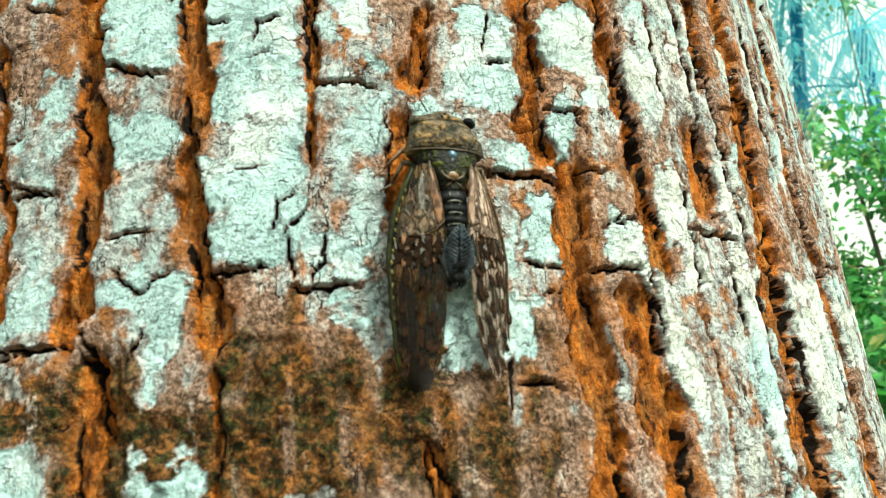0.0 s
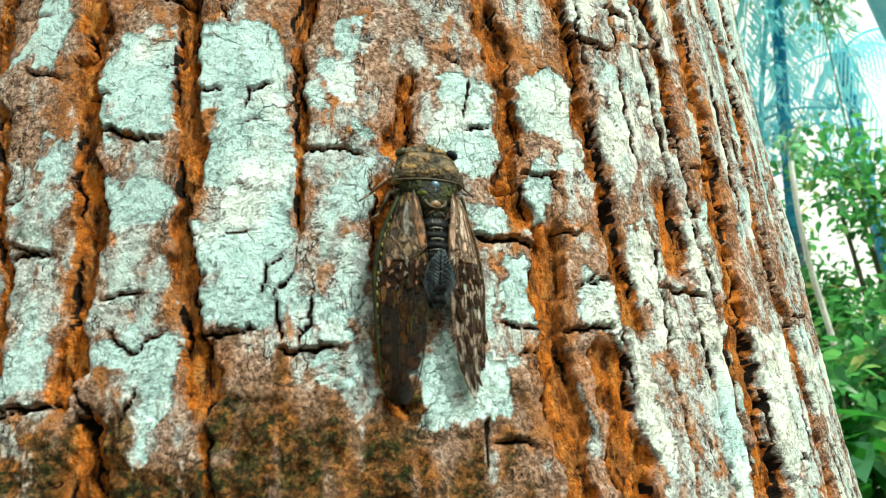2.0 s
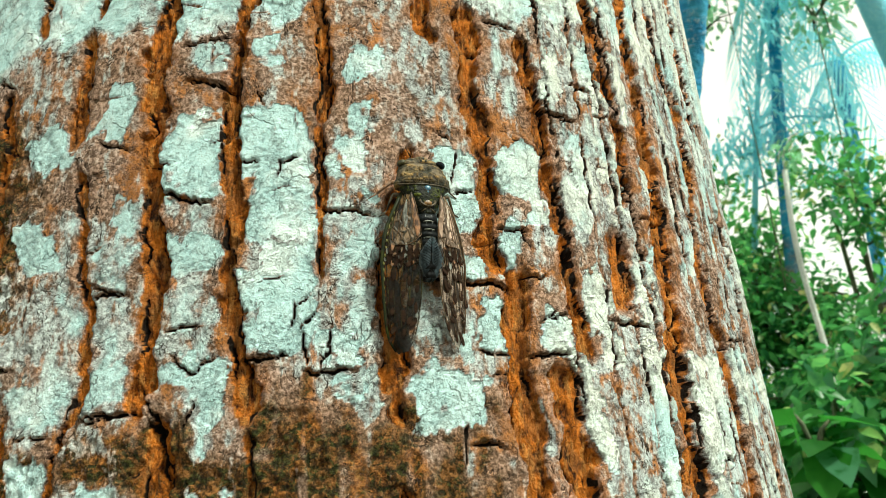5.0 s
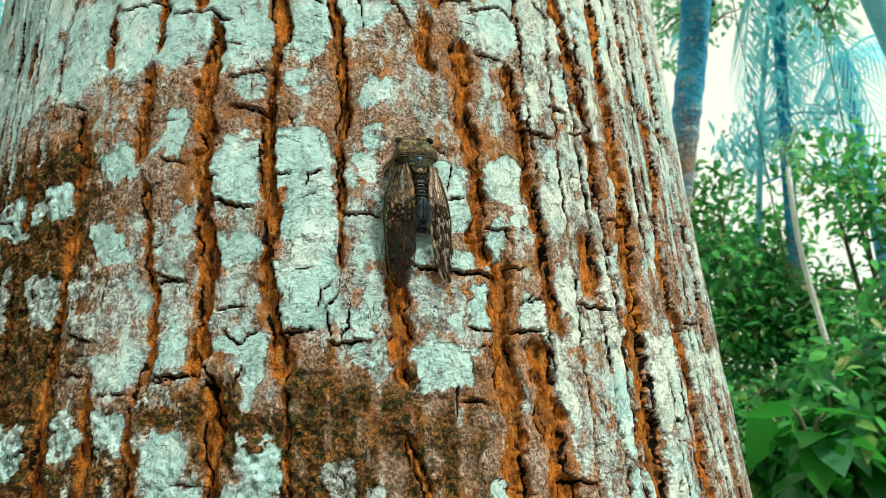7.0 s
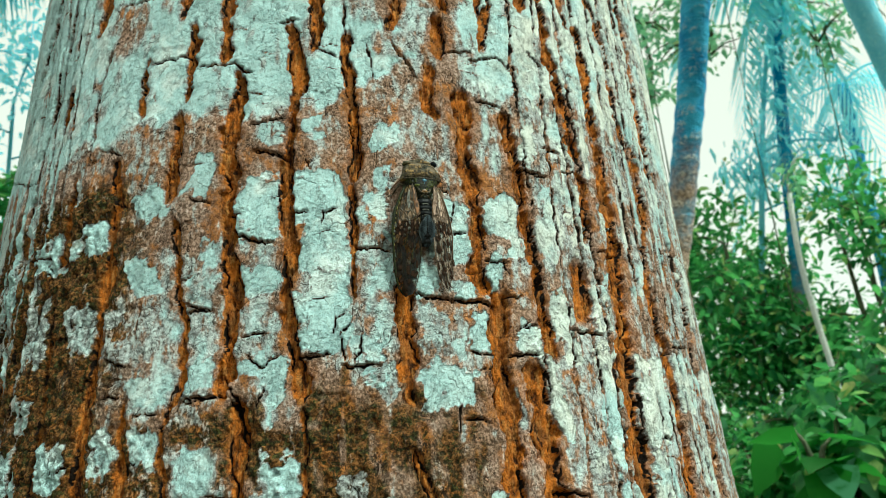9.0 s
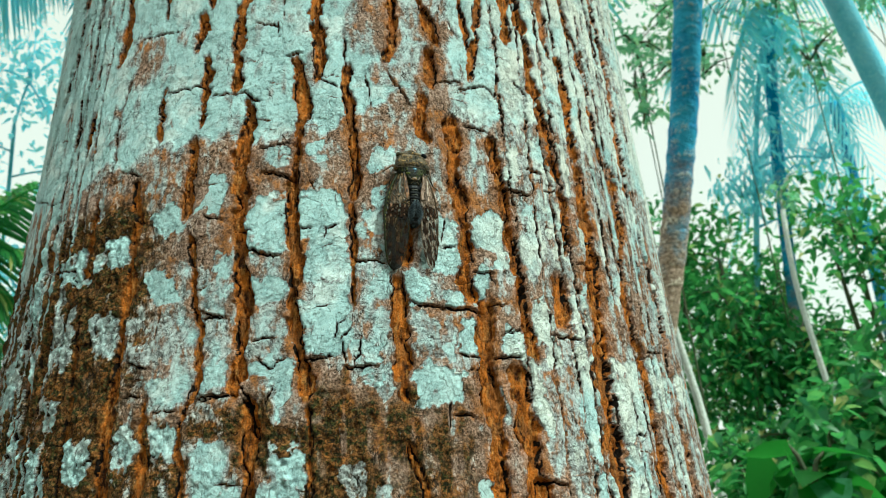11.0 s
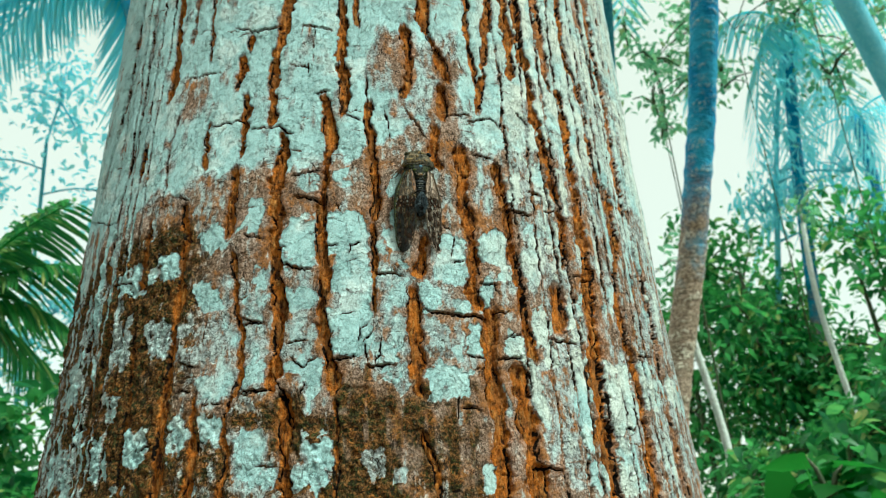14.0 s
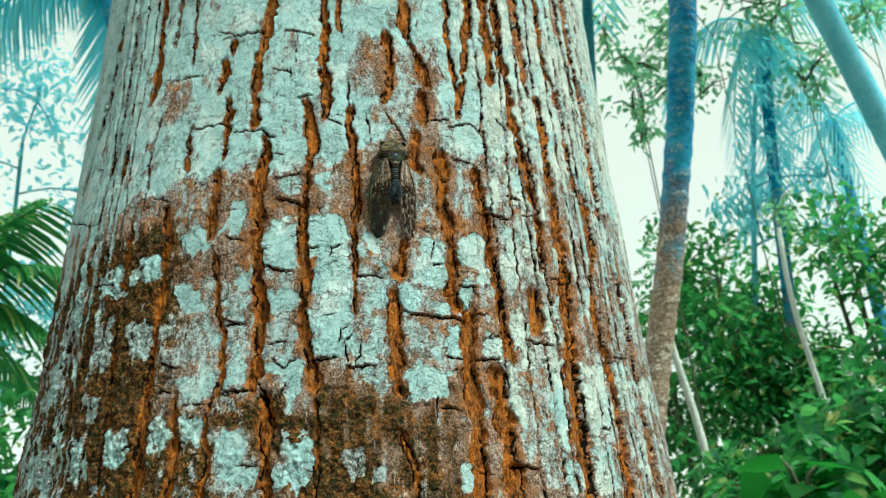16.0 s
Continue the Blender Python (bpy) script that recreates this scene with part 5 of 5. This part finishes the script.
    for sign in (-1, 1):
        fore = (5.0, (8.6, 3.8, 3.4), (11.6, 1.4, 0.5)) if sign < 0 else (6.0, (8.2, 6.4, 3.0), (9.4, 4.4, 0.4))
        for y0, knee, foot in (fore, (1.0, (8.2, 1.2, 2.6), (9.8, -2.8, 0.5)), (-4.0, (7.8, -6.0, 2.6), (9.8, -10.5, 0.5))):
            bm = bmesh.new()
            root = Vector((sign * 4.5, y0, 2.2))
            k, e = Vector((sign * knee[0], knee[1], knee[2])), Vector((sign * foot[0], foot[1], foot[2]))
            strand(bm, [(0, 0, 0), ((k - root) * 0.5 + Vector((0, 0, 0.3))), k - root], 0.75)
            strand(bm, [k - root, (k + e) / 2 - root, e - root], 0.42)
            strand(bm, [e - root, e - root + Vector((sign * 1.2, -0.9, -0.2)), e - root + Vector((sign * 2.2, -1.6, -0.5))], 0.24)
            leg = part("leg", bm, tan if sign < 0 and y0 > 4 else cross, bug, "thin tan jointed leg")
            leg.location = root / 1000
            legs.append((leg, root / 1000, sign))
    return bug, legs


def on_trunk(u, z, heading):
    """A pose on the bark at (u, z) millimetres, belly to the trunk, head up, turned to its right by heading."""
    a, h = u / 200, 1.4 + z / 1000
    r = float(trunk_radius(np.array(h))) + 0.0008
    out, right = Vector((math.sin(a), -math.cos(a), 0)), Vector((math.cos(a), math.sin(a), 0))
    slope = math.atan(float(trunk_radius(np.array(h + 0.02)) - trunk_radius(np.array(h - 0.02))) / 0.04)
    m = Matrix((right, Vector((0, 0, 1)), out)).transposed().to_4x4()
    m.translation = out * r + Vector((0, 0, h))
    return m @ pose(0, 0, 0, math.degrees(slope), 7, -heading)


cicada, cicada_legs = build_cicada()



# ---- the forest behind
def build_forest():
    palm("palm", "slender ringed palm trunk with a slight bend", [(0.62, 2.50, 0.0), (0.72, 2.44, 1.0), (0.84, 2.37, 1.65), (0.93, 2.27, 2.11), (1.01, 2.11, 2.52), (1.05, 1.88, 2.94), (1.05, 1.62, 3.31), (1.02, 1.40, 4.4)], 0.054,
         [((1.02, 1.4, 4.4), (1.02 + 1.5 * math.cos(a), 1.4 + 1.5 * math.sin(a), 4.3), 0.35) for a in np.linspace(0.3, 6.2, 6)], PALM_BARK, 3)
    woody("tree", "smooth leaning tree trunk with pale blue haze in its colour", "tree", [(2.80, 2.85, 0.0), (2.55, 2.62, 1.9), (2.31, 2.46, 2.94), (2.06, 2.27, 3.54), (1.86, 2.10, 3.90), (1.35, 1.7, 4.9)], 0.068,
          [((1.7, 2.2, 4.9), 0.5), ((1.2, 1.9, 5.2), 0.5), ((2.2, 2.6, 4.9), 0.45)], 1400, 0.11, HAZE_BARK, LEAF_LIGHT, 4, tip=0.75)
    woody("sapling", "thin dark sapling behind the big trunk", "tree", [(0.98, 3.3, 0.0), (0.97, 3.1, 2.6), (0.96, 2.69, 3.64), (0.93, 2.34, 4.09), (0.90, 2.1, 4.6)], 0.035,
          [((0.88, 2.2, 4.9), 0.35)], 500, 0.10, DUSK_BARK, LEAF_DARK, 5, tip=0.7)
    woody("sapling", "bare pale sapling with a white slanting stem", "tree", [(2.05, 3.0, 0.0), (1.85, 2.84, 2.12), (1.83, 2.82, 2.22), (1.8, 2.8, 2.35), (1.78, 2.78, 2.51), (1.78, 2.76, 2.7), (1.79, 2.74, 2.89)], 0.017,
          [((1.79, 2.71, 2.97), 0.12)], 60, 0.045, PALE_BARK, LEAF_LIGHT, 6, tip=0.7)
    woody("sapling", "thin pale bent stem beside the palm", "tree", [(1.22, 2.55, 0.0), (1.16, 2.5, 1.5), (1.12, 2.45, 1.95), (1.08, 2.44, 2.11), (1.05, 2.41, 2.26), (1.02, 2.38, 2.45)], 0.020,
          [((1.08, 2.42, 2.6), 0.15)], 60, 0.045, PALE_BARK, LEAF_LIGHT, 7, tip=0.7)
    # drooping palm further back
    crown = Vector((2.25, 3.2, 4.45))
    tips = [(-0.42, -0.1, -1.0), (0.42, 0.1, -1.1), (-0.6, 0.2, -0.35), (0.8, -0.2, -0.3), (0.0, 0.4, -1.2)]
    palm("palm", "drooping feather palm with hanging fronds tinted hazy blue", [(2.3, 4.0, 0.0), (2.25, 3.8, 2.4), (2.24, 3.4, 3.9), tuple(crown)], 0.04,
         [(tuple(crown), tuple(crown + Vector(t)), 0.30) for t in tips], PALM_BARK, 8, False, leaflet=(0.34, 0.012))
    woody("tree", "vine-hung tree with drooping leaves tinted hazy blue", "tree", [(2.05, 4.2, 0.0), (2.08, 3.9, 2.6), (2.12, 3.4, 3.8), (2.16, 3.1, 4.3)], 0.03,
          [((2.20, 3.10, 4.18), 0.24), ((2.13, 3.24, 3.98), 0.24), ((2.10, 3.36, 3.78), 0.24), ((2.14, 3.50, 3.58), 0.24), ((2.06, 3.62, 3.36), 0.26), ((2.26, 3.55, 3.45), 0.22), ((2.5, 3.4, 3.5), 0.22), ((2.55, 3.5, 3.2), 0.25)], 720, 0.075, HAZE_BARK, LEAF_PALM, 13, tip=0.4, slim=0.28, droop=0.9)
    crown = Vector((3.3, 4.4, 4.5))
    palm("palm", "distant feather palm, its colour tinted for haze", [(3.4, 4.9, 0.0), (3.4, 4.7, 2.4), tuple(crown)], 0.05,
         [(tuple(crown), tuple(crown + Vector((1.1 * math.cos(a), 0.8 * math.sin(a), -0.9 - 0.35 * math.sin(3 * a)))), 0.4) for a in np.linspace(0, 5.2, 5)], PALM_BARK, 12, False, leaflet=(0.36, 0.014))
    # palms on the other side
    crown = Vector((-1.22, 1.85, 3.82))
    tips = [(-0.95, 0.1, -0.42), (-0.75, 0.3, -0.30), (0.02, 0.35, -0.75), (0.15, 0.4, -0.60), (-0.9, 0.5, -0.05), (0.6, 0.5, -0.3), (-0.5, -0.4, -0.2), (0.2, 0.9, -0.2)]
    palm("palm", "tall feather palm with arching fronds", [(-1.0, 2.9, 0.0), (-1.0, 2.4, 2.2), (-1.1, 1.95, 3.5), tuple(crown)], 0.06,
         [(tuple(crown), tuple(crown + Vector(t)), 0.2) for t in tips], PALM_BARK, 9, False, leaflet=(0.30, 0.017))
    crown = Vector((-1.95, 2.3, 2.55))
    tips = [(0.55, 0.0, 0.10), (0.5, -0.1, 0.35), (0.45, 0.1, -0.12), (0.25, 0.2, 0.5), (-0.3, -0.3, 0.5), (-0.6, 0.1, 0.2), (0.15, -0.5, 0.3), (0.3, 0.4, -0.3)]
    palm("palm", "low green palm with stiff spreading fronds", [(-2.1, 2.5, 0.0), (-2.05, 2.4, 1.4), tuple(crown)], 0.045,
         [(tuple(crown), tuple(crown + Vector(t)), 0.06) for t in tips], PALM_BARK, 10, False, leaflet=(0.26, 0.018), leafmat=LEAF_DARK)
    woody("tree", "slim tree with leaves tinted hazy blue", "tree", [(-2.5, 4.1, 0.0), (-2.5, 3.9, 1.9), (-2.3, 3.4, 3.4), (-2.1, 3.0, 3.7)], 0.02,
          [((-2.0, 2.9, 3.9), 0.4), ((-2.5, 3.0, 3.6), 0.4), ((-1.7, 3.1, 3.4), 0.3), ((-2.7, 3.2, 3.1), 0.45), ((-1.95, 3.1, 2.75), 0.35), ((-2.4, 3.0, 2.6), 0.4)], 2600, 0.05, HAZE_BARK, LEAF_PALM, 11, tip=0.5)
    # understorey
    shrub = [((1.55, 3.9), 3.25, 0.5), ((2.05, 3.7), 3.2, 0.5), ((2.6, 3.5), 3.25, 0.55), ((3.1, 3.4), 3.3, 0.55), ((1.75, 4.5), 3.55, 0.6), ((2.7, 4.6), 3.7, 0.7), ((1.5, 3.1), 2.2, 0.32), ((2.25, 3.0), 2.4, 0.36), ((2.49, 3.50), 3.30, 0.42), ((1.92, 3.75), 3.42, 0.40),
             ((-1.75, 2.9), 2.2, 0.4), ((-2.2, 2.7), 2.5, 0.4), ((-1.95, 3.6), 2.9, 0.45), ((-2.8, 3.6), 3.0, 0.5)]
    made = []
    for n, ((x, y), top, r) in enumerate(shrub):
        rng = random.Random(50 + n)
        clumps = [((x + rng.uniform(-0.35, 0.35), y + rng.uniform(-0.3, 0.3), top - r - k * 0.42 + rng.uniform(-0.1, 0.1)), r * rng.uniform(0.8, 1.1)) for k in range(4)]
        made.append(woody("shrub", "dense broad-leaved understorey shrub, dark green", "shrub", [(x, y, 0), (x + 0.05, y, 0.9), (x - 0.05, y, top - 0.4)], 0.03, clumps, 2700, 0.066, STEM_BARK, LEAF_DARK, 70 + n, "understorey shrubs"))
    for n, (x, y, top, r) in enumerate(((1.22, 1.72, 1.98, 0.24), (1.0, 1.85, 1.78, 0.20), (1.5, 1.75, 2.05, 0.26), (-1.25, 1.9, 1.85, 0.24), (-1.5, 2.0, 2.15, 0.24))):
        woody("shrub", "low bush with large glossy green leaves", "shrub", [(x, y, 0), (x + 0.03, y, 0.8), (x, y, top - 0.3)], 0.02, [((x, y, top - r), r), ((x - 0.1, y + 0.1, top - r - 0.25), r * 1.1), ((x + 0.1, y, top - r - 0.5), r * 1.2)], 1500, 0.066, STEM_BARK, LEAF_DARK, 170 + n, "understorey shrubs")
    # the same growth goes on behind the camera and to both sides
    for n in range(14):
        rng = random.Random(300 + n)
        a = math.pi * (0.95 + 1.1 * n / 13) + rng.uniform(-0.08, 0.08)
        far = rng.uniform(5.0, 8.0)
        copy_thing(made[n % len(made)], pose(far * math.cos(a), far * math.sin(a), 0, 0, 0, rng.uniform(0, 360)))
    # airy crowns against the sky
    airy = [((1.42, 3.35), 4.25, 0.36), ((1.90, 3.15), 4.38, 0.36), ((2.3, 3.0), 4.35, 0.42), ((2.7, 2.9), 4.3, 0.36)]
    for n, ((x, y), z, r) in enumerate(airy):
        rng = random.Random(90 + n)
        clumps = [((x + rng.uniform(-r, r), y + rng.uniform(-r, r), z + rng.uniform(-r, r)), r * rng.uniform(0.45, 0.7)) for _ in range(5)]
        woody("tree", "slim tree with an airy crown of small leaves", "tree", [(x + 0.3, y + 0.6, 0), (x + 0.2, y + 0.4, 2.2), (x, y, z)], 0.007, clumps, 540, 0.050, STEM_BARK, LEAF_LIGHT, 120 + n, "slim trees")

    woody("tree", "slim tree with small dark green leaves beside the palm", "tree", [(1.32, 3.0, 0), (1.30, 2.9, 2.0), (1.22, 2.7, 3.2), (1.17, 2.6, 3.8)], 0.007,
          [((1.17, 2.6, 3.78), 0.15), ((1.20, 2.62, 3.56), 0.15), ((1.13, 2.58, 3.50), 0.13), ((1.17, 2.6, 3.36), 0.12), ((1.30, 2.34, 3.50), 0.11), ((1.42, 2.40, 3.55), 0.10)], 300, 0.046, STEM_BARK, LEAF_LIGHT, 141, "slim trees")
    # broad-leaved plants low down
    for n, (x, y, top) in enumerate(((1.20, 1.62, 1.62), (1.42, 1.80, 1.84), (1.02, 1.50, 1.55))):
        woody("shrub", "broad-leaved plant with very large dark green leaves", "shrub", [(x, y, 0), (x + 0.02, y, 0.7), (x, y, top)], 0.014, [((x, y, top), 0.14), ((x + 0.1, y + 0.05, top - 0.2), 0.16)], 44, 0.15, STEM_BARK, LEAF_BROAD, 240 + n, "broad-leaved plants", slim=0.62)


build_forest()


def motions():
    """The cicada climbs in short bursts; its legs step in two sets of three."""
    climb = [(0.0, 43.2, 158.0, 1.5), (0.5, 43.4, 159.2, 1.5), (1.0, 43.5, 160.6, 1.5), (1.5, 43.9, 165.6, 2), (2.0, 44.1, 166.4, 2), (2.5, 44.4, 171.0, 2), (3.0, 44.4, 173.7, 2.5), (3.5, 44.5, 176.8, 2), (4.0, 45.2, 179.7, 2),
             (6.5, 43.6, 190.2, 0), (7.0, 43.0, 195.6, 0), (7.5, 42.8, 196.0, 0), (8.0, 42.9, 200.2, 0), (8.5, 43.2, 200.8, 0), (11.0, 42.6, 217.0, 2.5), (11.5, 42.8, 217.3, 2.5), (12.0, 42.0, 221.6, 2), (12.5, 42.2, 222.3, 2.5),
             (13.0, 40.9, 227.0, 2.5), (13.5, 40.5, 228.0, 2), (14.0, 39.7, 232.0, 2), (14.5, 39.7, 232.5, 2), (15.0, 38.4, 236.5, 2.5), (15.5, 38.2, 237.0, 2.5), (16.0, 37.2, 240.9, 2)]
    walk(cicada, [(t, on_trunk(u - 1.0, z, turn - 2.5)) for t, u, z, turn in climb])
    times = [row[0] for row in climb]
    height = [row[2] for row in climb]
    for n, (leg, root, sign) in enumerate(cicada_legs):
        rows = []
        for k in range(65):
            t = k / 4
            phase = 2 * math.pi * float(np.interp(t, times, height)) / 9.0 + (math.pi if n in (1, 3, 5) else 0)
            rows.append((t, pose(*root, 0, 5 * sign * max(0.0, math.cos(phase)) * -1, 11 * sign * math.sin(phase))))
        walk(leg, rows)


motions()
